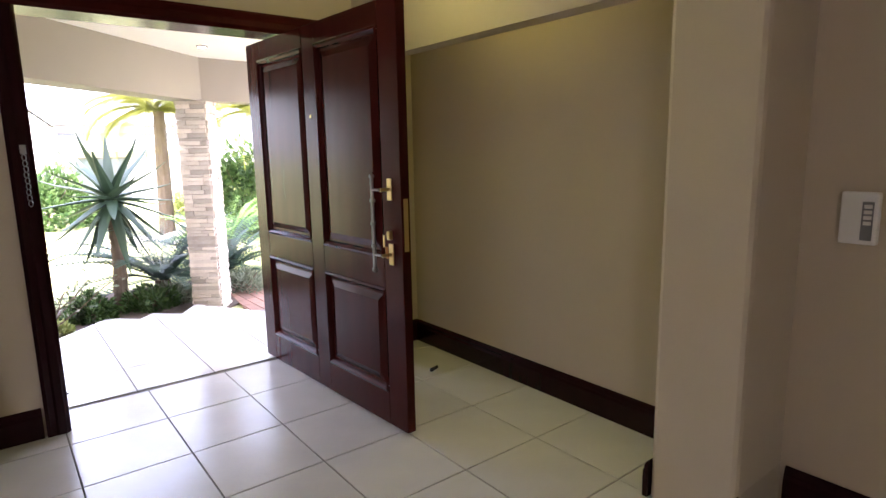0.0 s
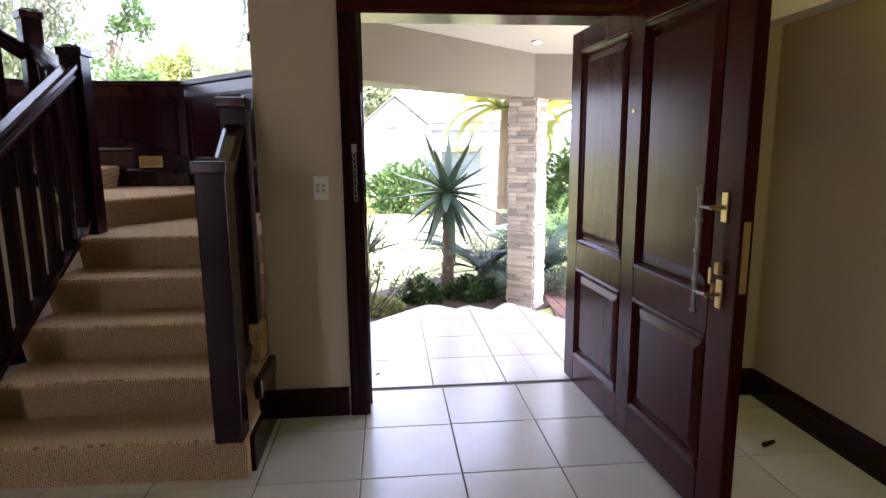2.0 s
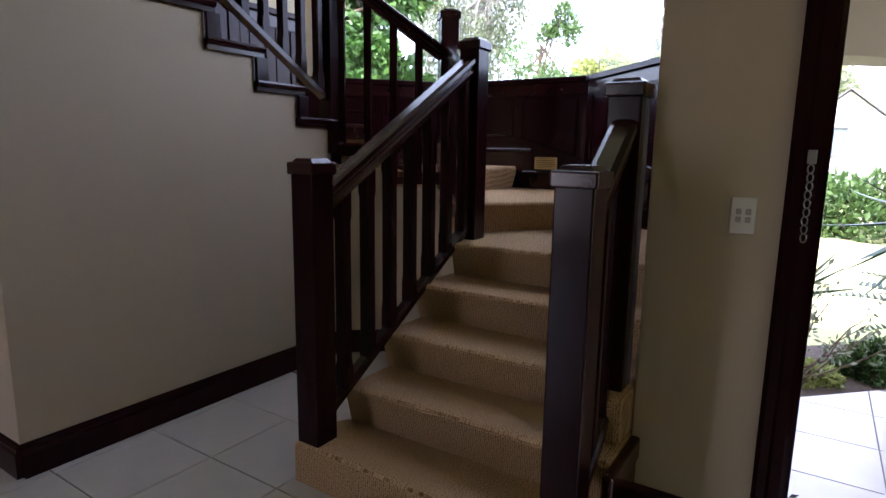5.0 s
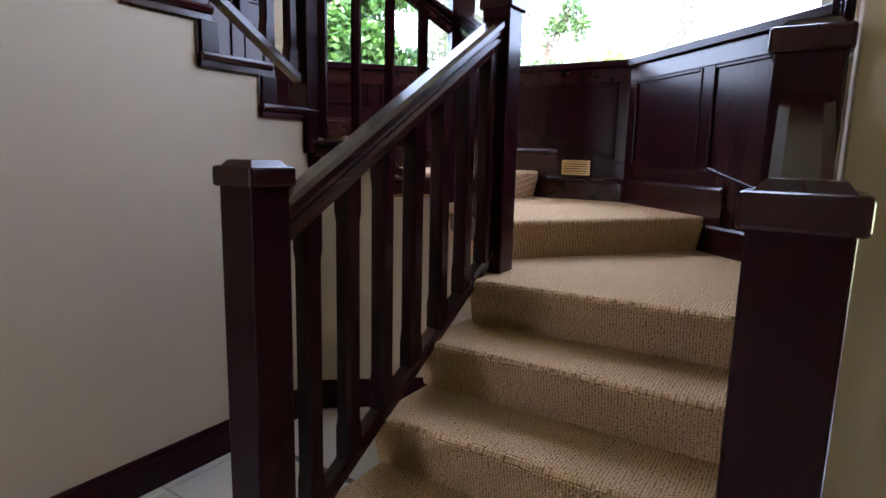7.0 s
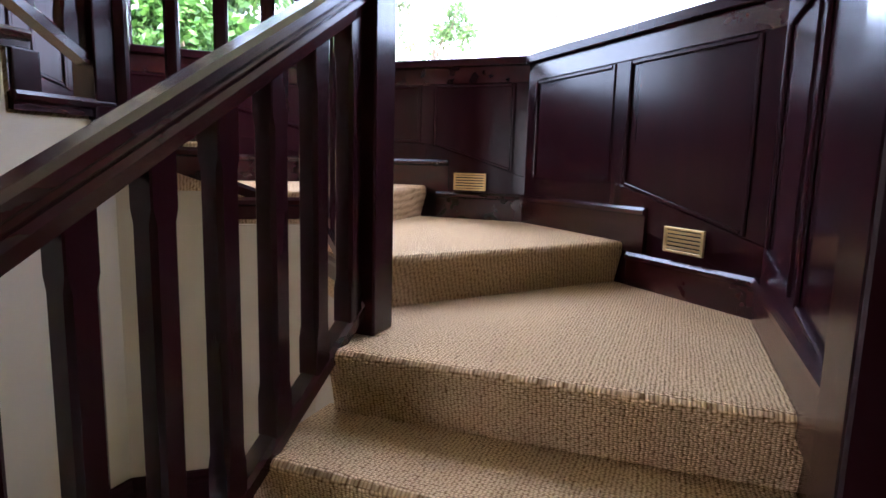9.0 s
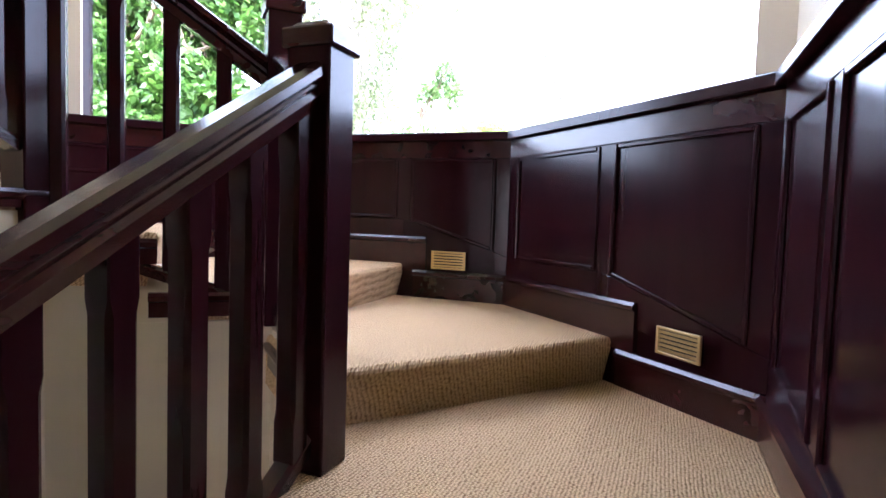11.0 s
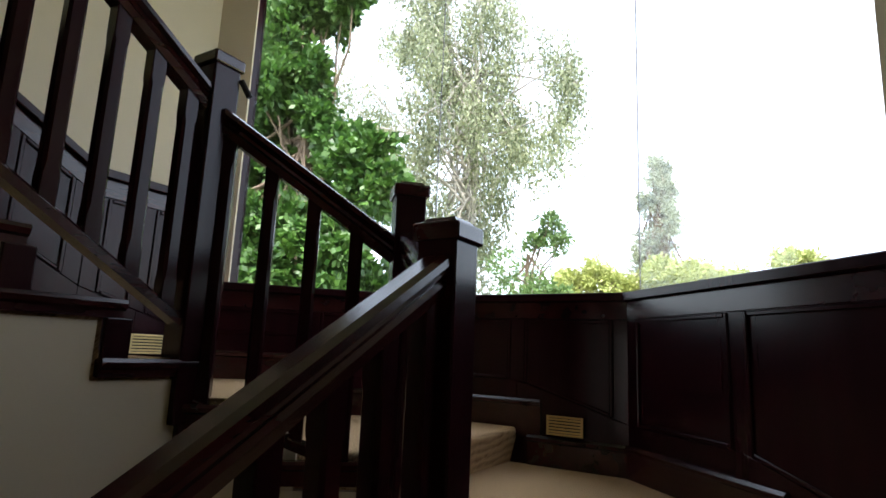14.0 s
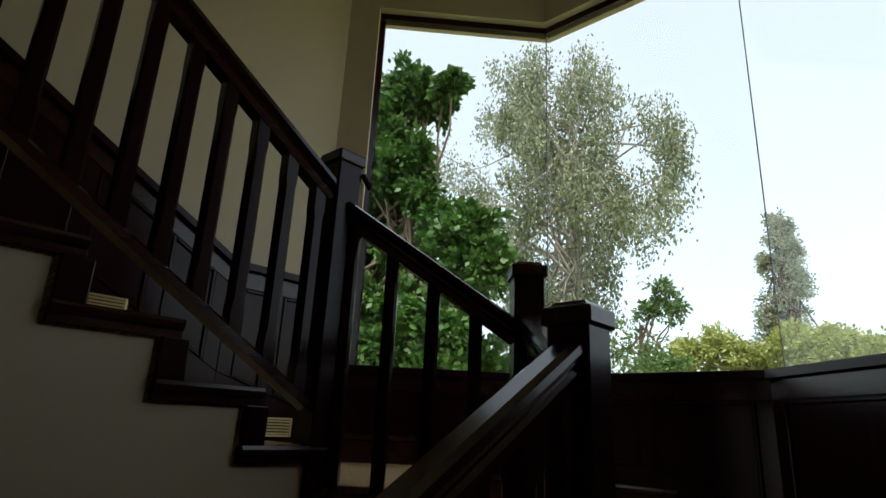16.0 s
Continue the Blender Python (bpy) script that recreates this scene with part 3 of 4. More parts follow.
newel(-1.38, 2.935, R, 1.345, "dark mahogany newel post at the foot of the stairs")
newel(-0.275, 2.865, R, 1.35, "dark mahogany newel post beside the front-door wall")
newel(-0.30, 3.36, R * 3, 1.63, "short dark mahogany newel against the wall end")
newel(N2[0], N2[1], R * 5, 1.965, "dark mahogany newel post where the steps begin to wind")
newel(N3[0], N3[1], R * 6.2, 2.27, "dark mahogany newel post at the top of the stair well", 45)
newel(N4[0], N4[1], R * 7.5, 2.72, "tall dark mahogany newel post of the upper flight")

RAIL = [(-0.03, -0.105), (0.03, -0.105), (0.036, -0.075), (0.028, -0.062), (0.034, -0.05), (0.03, -0.042), (0.046, -0.03), (0.044, -0.01), (0.026, 0.0), (-0.026, 0.0), (-0.044, -0.01), (-0.046, -0.03), (-0.03, -0.042), (-0.034, -0.05), (-0.028, -0.062), (-0.036, -0.075)]
SHOE = [(-0.03, -0.045), (0.03, -0.045), (0.03, -0.012), (0.02, 0.0), (-0.02, 0.0), (-0.03, -0.012)]


def railing(label, a, b, foot_a, foot_b, count, first=0.5, side=0.042, shoe=True, step=None):
    """Handrail from a to b (top line), bottom rail from foot_a to foot_b, square balusters between."""
    ob = thing("stair_railing", label, "railing", (a[0], a[1], foot_a))
    inv = Matrix.Translation((-a[0], -a[1], -foot_a))

    def put(name, bm, mat, lab=""):
        bmesh.ops.transform(bm, matrix=inv, verts=bm.verts)
        return part(name, bm, mat, ob, lab)
    put("handrail", extrude_profile(RAIL, a, b), WOOD_H, "polished moulded handrail")
    if shoe:
        put("bottom_rail", extrude_profile(SHOE, (a[0], a[1], foot_a), (b[0], b[1], foot_b)), WOOD_H, "slim bottom rail")
    yaw = math.atan2(b[1] - a[1], b[0] - a[0])
    for i in range(count):
        f = (i + first) / count
        x, y = a[0] + (b[0] - a[0]) * f, a[1] + (b[1] - a[1]) * f
        z1 = a[2] + (b[2] - a[2]) * f - 0.08
        z0 = foot_a + (foot_b - foot_a) * f - 0.02
        # square ends, corners chamfered between them
        bm, h, rings = bmesh.new(), side / 2, []
        for z, c in ((z0, 0.003), (z0 + 0.09, 0.003), (z0 + 0.12, 0.009), (z1 - 0.135, 0.009), (z1 - 0.11, 0.003), (z1, 0.003)):
            rings.append([bm.verts.new((px, py, z)) for px, py in ((h, h - c), (h - c, h), (c - h, h), (-h, h - c), (-h, c - h), (c - h, -h), (h - c, -h), (h, c - h))])
        for r0, r1 in zip(rings, rings[1:]):
            for j in range(8):
                bm.faces.new((r0[j], r0[(j + 1) % 8], r1[(j + 1) % 8], r1[j]))
        bm.faces.new(rings[0]), bm.faces.new(rings[-1])
        bmesh.ops.transform(bm, matrix=Matrix.Translation((x, y, 0)) @ Matrix.Rotation(yaw, 4, "Z"), verts=bm.verts)
        put("baluster", bm, WOOD)
    return ob


railing("dark mahogany stair railing with square balusters", (-1.375, 2.985, 1.235), (-1.335, 4.03, 1.87), 0.315, 1.0, 7, 0.72, side=0.056)
railing("short dark mahogany railing beside the wall", (-0.28, 2.92, 1.235), (-0.295, 3.31, 1.50), 0.27, 0.52, 3)
railing("short dark mahogany railing round the stair well", (-1.37, 4.12, 1.84), (-1.81, 4.585, 2.07), 1.06, 1.2, 4)
railing("dark mahogany railing in front of the window", (-1.885, 4.585, 2.06), (-2.385, 4.16, 2.50), 1.2, 1.44, 4, 0.85, side=0.05)
railing("dark mahogany railing of the upper flight", (-2.42, 4.08, 2.575), (-2.42, 2.02, 3.87), 1.72, 3.00, 15, 0.45, side=0.052)

# ---- panelling round the winders ----


def wainscot(a, b, z_low_a, z_low_b, z_top_a, z_top_b, count, label, kink=False):
    """A stretch of dark panelling on the wall from a to b: backing, cap, stiles and rails, panel mouldings. Room on the left of a-b.
    With kink the foot climbs over the first half and runs level over the second."""
    ob = thing("wall_panelling", label, "wall panelling", (a[0], a[1], 0), "stair panelling", kind="structure")
    inv = Matrix.Translation((-a[0], -a[1], 0))
    av, bv = Vector((*a, 0)), Vector((*b, 0))
    d = (bv - av).normalized()
    n = Vector((-d.y, d.x, 0))
    length = (bv - av).length

    def low(s):
        return z_low_a + (z_low_b - z_low_a) * min(1.0, s / length * (2 if kink else 1))

    def slab(s0, s1, u0, u1, h0, h1, mat, name, lab="", drop=0.0):
        bm = bmesh.new()
        vs = []
        for h in (h0, h1):
            for s, u in ((s0, u0), (s1, u0), (s1, u1), (s0, u1)):
                f = s / length
                lo, hi = low(s), z_top_a + (z_top_b - z_top_a) * f
                p = av + d * s + n * h
                z = lo + u if u < 50 else hi - (100 - u)
                vs.append(bm.verts.new((p.x, p.y, z)))
        for q in ((0, 1, 2, 3), (7, 6, 5, 4), (0, 4, 5, 1), (1, 5, 6, 2), (2, 6, 7, 3), (3, 7, 4, 0)):
            bm.faces.new([vs[k] for k in q])
        bmesh.ops.bevel(bm, geom=list(bm.edges), offset=min(0.004, (h1 - h0) * 0.3), segments=1, affect="EDGES")
        bmesh.ops.transform(bm, matrix=inv, verts=bm.verts)
        part(name, bm, mat, ob, lab)
    slab(0, length, -0.3, 100, 0.002, 0.012, WOOD, "backing")
    slab(0, length, 100 - 0.03, 100.012, 0.0, 0.05, WOOD, "cap_rail", "moulded cap rail")
    slab(0, length, 100 - 0.12, 100 - 0.032, 0.012, 0.018, WOOD_H, "top_rail")
    for s0, s1 in ((0, length / 2), (length / 2, length)):
        slab(s0, s1, 0.10, 0.24, 0.012, 0.018, WOOD, "lower_rail")
    w = length / count
    for i in range(count + 1):
        s = min(max(i * w, 0.04), length - 0.04)
        slab(s - 0.038, s + 0.038, 0.242, 100 - 0.122, 0.012, 0.018, WOOD, "stile")
    for i in range(count):
        s0, s1 = max(i * w, 0.04) + 0.04, min((i + 1) * w, length - 0.04) - 0.04
        if s1 - s0 < 0.1:
            continue
        for q in ((s0, s0 + 0.018, 0.244, 100 - 0.124), (s1 - 0.018, s1, 0.244, 100 - 0.124), (s0 + 0.02, s1 - 0.02, 0.244, 0.262), (s0 + 0.02, s1 - 0.02, 100 - 0.142, 100 - 0.124)):
            slab(*q, 0.012, 0.025, WOOD, "panel_moulding")
    return ob


LAB = "dark mahogany raised-panel wainscot round the winding stairs"
wainscot((-0.235, DY + 0.235), (P0[0], P0[1]), R * 4.2, R * 5, SILL, SILL, 2, LAB)
wainscot(P0, P1, R * 5, R * 6, SILL, SILL, 2, LAB, kink=True)
wainscot(P1, P2, R * 6, R * 7, SILL, SILL, 2, LAB, kink=True)
wainscot(P2, P3, R * 7, R * 8, SILL, SILL, 2, LAB, kink=True)
wainscot(P3, (-3.42, 4.22), R * 8, R * 9, 2.42, 2.42, 2, LAB)
wainscot((-3.42, 4.22), (-3.42, 2.04), R * 9, R * 15.6, 2.43, 3.66, 6, "dark mahogany wainscot climbing beside the upper flight")

# stepped skirting over the winders, each piece with its moulded top
SKIRT = [(0, -0.19), (-0.034, -0.19), (-0.034, -0.035), (-0.046, -0.028), (-0.048, -0.012), (-0.036, 0.0), (0, 0.0)]


def skirting(a, b, z):
    ob = link_mesh("skirting_board", extrude_profile([(s, h) for s, h in SKIRT], (*a, z), (*b, z)), WOOD_H)
    return tagged(ob, "dark moulded skirting board above a winding step", "skirting board", kind="structure")


def along(p, q, f):
    return (p[0] + (q[0] - p[0]) * f, p[1] + (q[1] - p[1]) * f)


skirting((-0.235, 3.66), P0, R * 5 + 0.14)
skirting(P0, along(P0, P1, 0.42), R * 5 + 0.14)
skirting(along(P0, P1, 0.36), P1, R * 6 + 0.15)
skirting(P1, along(P1, P2, 0.44), R * 6 + 0.15)
skirting(along(P1, P2, 0.38), P2, R * 7 + 0.15)
skirting(P2, along(P2, P3, 0.6), R * 7 + 0.15)
skirting(along(P2, P3, 0.55), P3, R * 8 + 0.15)
skirting(P3, (-3.42, 4.1), R * 8 + 0.15)


def vent(x, y, z, rz, label):
    """A small louvred brass grille; its face looks along its own -y."""
    ob = thing("floor_vent", label, "vent grille", (x, y, z), "brass stair vents", rz=rz)
    for q in ((-0.095, -0.048, -0.083, 0.048), (0.083, -0.048, 0.095, 0.048), (-0.0825, -0.048, 0.0825, -0.038), (-0.0825, 0.038, 0.0825, 0.048)):
        part("frame", box(q[0], -0.012, q[1], q[2], 0, q[3], 0.002), BRASS, ob)
    # flat black sheet gives the shade behind the slats; no duct is modelled
    part("backing", box(-0.083, -0.003, -0.04, 0.083, 0, 0.04), DARKHOLE, ob, "black sheet standing for the shade behind the slats")
    for i in range(5):
        part("slat", box(-0.0825, -0.011, -0.030 + i * 0.015 - 0.0046, 0.0825, -0.004, -0.030 + i * 0.015 + 0.0046), BRASS, ob)
    return ob


vent(-0.487, 4.962, 1.122, -45, "brass louvred vent grille low in the panelling")
vent(-1.61, 5.745, 1.29, 0, "brass louvred vent grille low in the panelling")
vent(-3.368, 4.57, 1.607, 90, "brass louvred vent grille beside the upper steps")
vent(-3.385, 3.65, 2.084, 90, "brass louvred vent grille beside the upper steps")
latch = thing("handrail_bracket", "small dark metal wall handrail end", "handrail bracket", (-2.365, 4.19, 2.60))
part("hook", cylinder((0, 0, 0.03), (0.02, 0.03, -0.03), 0.012, 0.012, 8), DARKHOLE, latch)

# ---- porch and garden ----
GZ = -0.17
structure("ground", box(-60, 3.0, GZ - 0.3, 80, 120, GZ), GRASS, "sunlit lawn reaching away from the house", "ground")
bm = prism([(-0.3, 3.732), (2.7, 3.732), (2.7, 4.6), (1.772, 5.02), (1.455, 5.553), (1.277, 5.30), (1.087, 5.49), (0.97, 5.373), (0.75, 5.59), (-0.3, 4.52)], GZ - 0.1, -0.006)
structure("porch_floor", bm, GROUT, "grout bed of the tiled porch", "porch floor")
structure("planting_bed", prism([(-0.6, 4.6), (0.7, 5.7), (1.5, 5.6), (2.1, 6.0), (2.6, 7.4), (0.9, 7.3), (-0.4, 6.1)], GZ - 0.05, GZ + 0.02), SOIL, "dark soil bed along the porch", "flower bed")
structure("pavement", prism([(1.83, 5.0), (2.75, 4.6), (6.5, 4.0), (7.5, 9.0), (2.7, 7.2), (1.95, 5.75)], GZ - 0.05, GZ + 0.012), MORTAR, "sand joints of the brick path", "path")
structure("porch_ceiling", prism([(0.0, 3.66), (4.2, 3.66), (4.2, 6.3), (1.65, 6.2), (0.0, 4.7)], 2.22, 2.32), CEIL, "white plaster porch ceiling", "ceiling")
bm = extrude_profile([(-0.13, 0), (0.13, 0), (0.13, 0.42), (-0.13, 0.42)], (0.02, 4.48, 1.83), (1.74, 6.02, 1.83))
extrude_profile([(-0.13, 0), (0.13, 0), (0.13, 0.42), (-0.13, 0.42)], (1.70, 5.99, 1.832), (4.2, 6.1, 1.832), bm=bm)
structure("porch_beam", bm, BEAM_SHADED, "cream plastered beam round the porch roof", "beam")
structure("porch_roof", prism([(0.0, 3.66), (4.4, 3.66), (4.4, 6.6), (1.65, 6.5), (0.0, 5.0)], 2.36, 2.5), ROOFM, "roof slab above the porch", "roof")
dl = thing("downlight", "small glowing round recessed porch downlight", "downlight", (1.62, 5.25, 2.215))
part("trim_ring", cylinder((0, 0, -0.006), (0, 0, 0.004), 0.045, 0.045, 20), STEEL, dl)
part("bulb", cylinder((0, 0, -0.01), (0, 0, -0.004), 0.03, 0.03, 16), LAMPGLOW, dl, "glowing warm bulb")

# stone pillar of stacked ledge stones
pil = thing("stone_pillar", "pillar of stacked pale ledge stones at the porch", "pillar", (1.73, 5.97, GZ), rz=53)
part("core", box(-0.095, -0.095, 0, 0.095, 0.095, 1.83 - GZ), MORTAR, pil, "recessed mortar core")
stones = {}
rng = random.Random(5)
z = 0.0
while z < 1.98:
    h = rng.choice((0.028, 0.034, 0.042))
    h = min(h, 2.0 - z)
    if h < 0.02:
        break
    for side in range(4):
        cuts = [-0.13, rng.choice((-0.05, 0.0, 0.04, 0.07)), 0.13] if rng.random() < 0.6 else [-0.13, 0.13]
        for x0, x1 in zip(cuts, cuts[1:]):
            key = (round(x1 - x0, 3), round(h, 3))
            if key not in stones:
                b2 = box(-key[0] / 2 + 0.002, -0.03, 0.002, key[0] / 2 - 0.002, 0.03, key[1] - 0.002)
                for v in b2.verts:
                    v.co += Vector((rng.uniform(-0.002, 0.002), rng.uniform(-0.005, 0.004), rng.uniform(-0.002, 0.002)))
                me = bpy.data.meshes.new("stone")
                bmesh.ops.recalc_face_normals(b2, faces=b2.faces)
                b2.to_mesh(me)
                b2.free()
                me.materials.append(STONE)
                stones[key] = me
            ob = new("stone", stones[key])
            ob.parent = pil
            ob.matrix_local = pose(0, 0, z, 0, 0, side * 90) @ pose((x0 + x1) / 2, -0.11 + rng.uniform(-0.008, 0.005), 0)
    z += h


# ---- plants ----
def leaves_mesh(name, mat, parent, pts, dirs, size, rng2, aspect=2.2, droop=0.0, label=""):
    """Many small folded leaf blades, one island each."""
    pts, n = np.asarray(pts), len(pts)
    d = np.asarray(dirs) + rng2.normal(0, 0.5, (n, 3))
    d[:, 2] -= droop
    d /= np.linalg.norm(d, axis=1)[:, None] + 1e-9
    o = rng2.normal(0, 1, (n, 3))
    s = np.cross(d, o)
    s /= np.linalg.norm(s, axis=1)[:, None] + 1e-9
    ln = size * rng2.uniform(0.6, 1.3, n)[:, None]
    wd = ln / aspect / 2
    v = np.stack([pts, pts + d * ln * 0.5 + s * wd, pts + d * ln, pts + d * ln * 0.5 - s * wd], 1).reshape(-1, 3)
    f = np.arange(4 * n).reshape(n, 4)
    me = bpy.data.meshes.new(name)
    me.from_pydata(v.tolist(), [], f.tolist())
    me.materials.append(mat)
    ob = new(name, me)
    ob.parent = parent
    ob["kind"] = "stuff"
    if label:
        ob["label"] = label
    return ob


def limb(bm, p, q, r0, r1, rng3, bits=4, wob=0.06):
    p, q = Vector(p), Vector(q)
    last, length = p, (q - p).length
    for i in range(1, bits + 1):
        f = i / bits
        nxt = p.lerp(q, f) + Vector((rng3.uniform(-1, 1), rng3.uniform(-1, 1), rng3.uniform(-0.5, 0.5))) * length * wob * (1 if i < bits else 0)
        cylinder(last, nxt, r0 + (r1 - r0) * (i - 1) / bits, r0 + (r1 - r0) * f, 7, bm)
        last = nxt
    return last


def tree(name, label, base, trunk_top, clumps, leaf, leaf_mat, bark, per, seed, trunk_r=0.15, droop=0.0, aspect=2.0, strands=0):
    """Trunk with limbs to every clump; clumps (x, y, z, radius) hold leaves on twigs with gaps between."""
    ob = thing(name, label, "tree", base)
    r2, r3 = np.random.default_rng(seed), random.Random(seed)
    bm = bmesh.new()
    t = Vector(trunk_top) - Vector(base)
    limb(bm, (0, 0, -0.1), t, trunk_r, trunk_r * 0.5, r3, 6, 0.02)
    pts, dirs = [], []
    for cx, cy, cz, cr in clumps:
        c = Vector((cx, cy, cz)) - Vector(base)
        start = t * r3.uniform(0.55, 1.0)
        limb(bm, start, c, trunk_r * 0.35, trunk_r * 0.08, r3, 4, 0.05)
        k = max(6, int(9 * cr))
        subs = r2.normal(0, 1, (k * 3, 3))
        subs /= np.linalg.norm(subs, axis=1)[:, None]
        subs *= (cr * r2.uniform(0.25, 1.0, (k * 3, 1)))
        for sp in subs:
            q = np.array(c) + sp
            if strands:
                ln = r2.uniform(0.5, 1.4)
                m = int(per * 0.5)
                u = r2.uniform(0, 1, (m, 1))
                pts.append(q + np.concatenate([r2.normal(0, 0.10, (m, 2)) + 0.12 * sp[:2] * u, -u * ln + r2.normal(0, 0.05, (m, 1))], 1))
                dirs.append(np.repeat([[0, 0, -0.6]], m, 0))
            else:
                m = per
                pts.append(q + r2.normal(0, cr * 0.16, (m, 3)))
                dirs.append(np.repeat([sp / cr], m, 0))
        for sp in subs[:k]:
            cylinder(c, c + Vector(sp), trunk_r * 0.06, trunk_r * 0.02, 5, bm)
    part("trunk", bm, bark, ob, "trunk with branching limbs")
    leaves_mesh("crown", leaf_mat, ob, np.concatenate(pts), np.concatenate(dirs), leaf, r2, aspect, droop)
    return ob


def bush(label, at, rx, rz_, count, leaf, mat, seed, name="shrub", category="shrub", aspect=2.2):
    ob = thing(name, label, category, at)
    r2 = np.random.default_rng(seed)
    p = r2.normal(0, 1, (count, 3))
    p /= np.linalg.norm(p, axis=1)[:, None]
    p[:, 2] = np.abs(p[:, 2])
    lump = 0.8 + 0.25 * np.sin(p[:, 0] * 5 + seed) * np.cos(p[:, 1] * 6 - seed)
    p *= (r2.uniform(0.55, 1.0, count) ** 0.5 * lump)[:, None]
    d = p.copy()
    p *= np.array([rx, rx, rz_])
    bm = bmesh.new()
    r3 = random.Random(seed)
    for k in range(7):
        a = k * 0.9
        cylinder((0, 0, -0.02), (rx * 0.6 * math.cos(a), rx * 0.6 * math.sin(a), rz_ * r3.uniform(0.5, 0.85)), 0.015, 0.005, 5, bm)
    part("stem", bm, BARK, ob)
    leaves_mesh("foliage", mat, ob, p, d, leaf, r2, aspect)
    return ob


# aloe: ringed trunk and a rosette of thick tapering leaves
aloe = thing("tree_aloe", "tall aloe with a rosette of grey-green spiky leaves", "aloe", (0.99, 6.44, GZ))
bm = bmesh.new()
for i in range(16):
    f = i / 16
    cylinder((0.03 * math.sin(f * 3), 0, f * 1.06), (0.03 * math.sin((f + 1 / 16) * 3), 0, (f + 1 / 16) * 1.06), 0.07 - 0.018 * f + 0.008 * (i % 2), 0.064 - 0.018 * f, 12, bm)
part("trunk", bm, BARK, aloe, "ringed brown trunk")
rng = random.Random(11)
for i in range(34):
    f = i / 34
    az = i * 2.39996
    el = radians(-62 + 132 * f ** 1.15)
    ln = rng.uniform(0.6, 0.76) * (1.0 - 0.25 * max(0, f - 0.8))
    bm = bmesh.new()
    rings, seg = [], 7
    for s in range(seg + 1):
        u = s / seg
        bend = el + 0.15 - 0.5 * u + 0.34 * u ** 2
        rad, up = ln * u * math.cos(bend), ln * u * math.sin(bend)
        w, th = 0.057 * (1 - u ** 1.3) ** 0.9 + 0.0015, 0.018 * (1 - u) + 0.001
        row = []
        for k in range(6):
            a = k * math.pi / 3
            row.append(bm.verts.new((0.03 + rad - th * math.sin(a) * math.sin(bend), w * math.cos(a), up + th * math.sin(a) * math.cos(bend) + 0.35 * w * abs(math.cos(a)))))
        rings.append(row)
    for a, b in zip(rings, rings[1:]):
        for k in range(6):
            bm.faces.new((a[k], a[(k + 1) % 6], b[(k + 1) % 6], b[k]))
    bm.faces.new(rings[-1])
    bmesh.ops.transform(bm, matrix=Matrix.Translation((0.02, 0, 1.03 + 0.12 * f)) @ Matrix.Rotation(az, 4, "Z"), verts=bm.verts)
    part("leaf", bm, L_ALOE, aloe)


def cycad(label, at, fronds, length, mat, seed, lift=0.6, name="cycad", category="cycad", trunk=0.15):
    ob = thing(name, label, category, at)
    r3 = random.Random(seed)
    part("trunk", cylinder((0, 0, -0.02), (0, 0, trunk), 0.09, 0.075, 10), BARK, ob)
    for i in range(fronds):
        az = i * 2.39996
        el = radians(r3.uniform(-5, 75)) * lift
        ln = length * r3.uniform(0.8, 1.1)
        bm = bmesh.new()
        pr = None
        for s in range(23):
            u = s / 22
            ang = el + 0.25 - 0.85 * u
            p = Vector((0.02, 0, trunk)) if pr is None else pr + Vector((math.cos(ang), 0, math.sin(ang))) * ln / 22
            if pr is not None:
                a, b = bm.verts.new(pr), bm.verts.new(pr + Vector((0, 0.008, 0)))
                c = bm.verts.new(p)
                bm.faces.new((a, b, c))
                w = length * 0.16 * math.sin(math.pi * min(1, u * 0.85 + 0.12)) ** 0.6
                for sd in (-1, 1):
                    q = p + Vector((w * 0.45, sd * w, w * 0.3))
                    v = [bm.verts.new(x) for x in (p, p + Vector((0.036, sd * 0.004, 0)), q)]
                    bm.faces.new(v)
            pr = p
        bmesh.ops.remove_doubles(bm, verts=bm.verts, dist=0.0002)
        bmesh.ops.transform(bm, matrix=Matrix.Rotation(az, 4, "Z"), verts=bm.verts)
        part("frond", bm, mat, ob)
    return ob


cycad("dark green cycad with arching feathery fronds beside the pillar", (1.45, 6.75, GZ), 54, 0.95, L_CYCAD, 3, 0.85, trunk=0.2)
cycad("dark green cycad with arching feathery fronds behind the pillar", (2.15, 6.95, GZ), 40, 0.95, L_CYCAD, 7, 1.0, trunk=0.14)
cycad("cycad with sunlight put into its bright green leaf colour", (2.75, 8.5, GZ), 40, 0.95, L_CYCAD_SUNLIT, 9, 0.9, trunk=0.3)
bush("round clipped dark green shrub by the porch edge", (0.70, 6.25, GZ), 0.24, 0.30, 2600, 0.05, L_SHRUB, 1)
bush("low dark green shrub under the aloe", (1.25, 6.35, GZ), 0.32, 0.24, 2200, 0.07, L_SHRUB, 2, aspect=4)
bush("low grey-green shrub by the pillar", (1.5, 6.5, GZ), 0.28, 0.22, 1600, 0.06, L_GREY, 3, aspect=4)
bush("low grey-green shrub beyond the pillar", (2.2, 6.5, GZ), 0.34, 0.26, 1800, 0.07, L_GREY, 4, aspect=5)
bush("low fresh green ground cover by the porch", (0.30, 5.95, GZ), 0.30, 0.14, 1600, 0.05, L_PALE, 5)
bush("leafy garden hedge across the lawn", (0.9, 15.5, GZ), 1.5, 1.35, 5200, 0.16, L_SHRUB, 6, "hedge", "hedge")
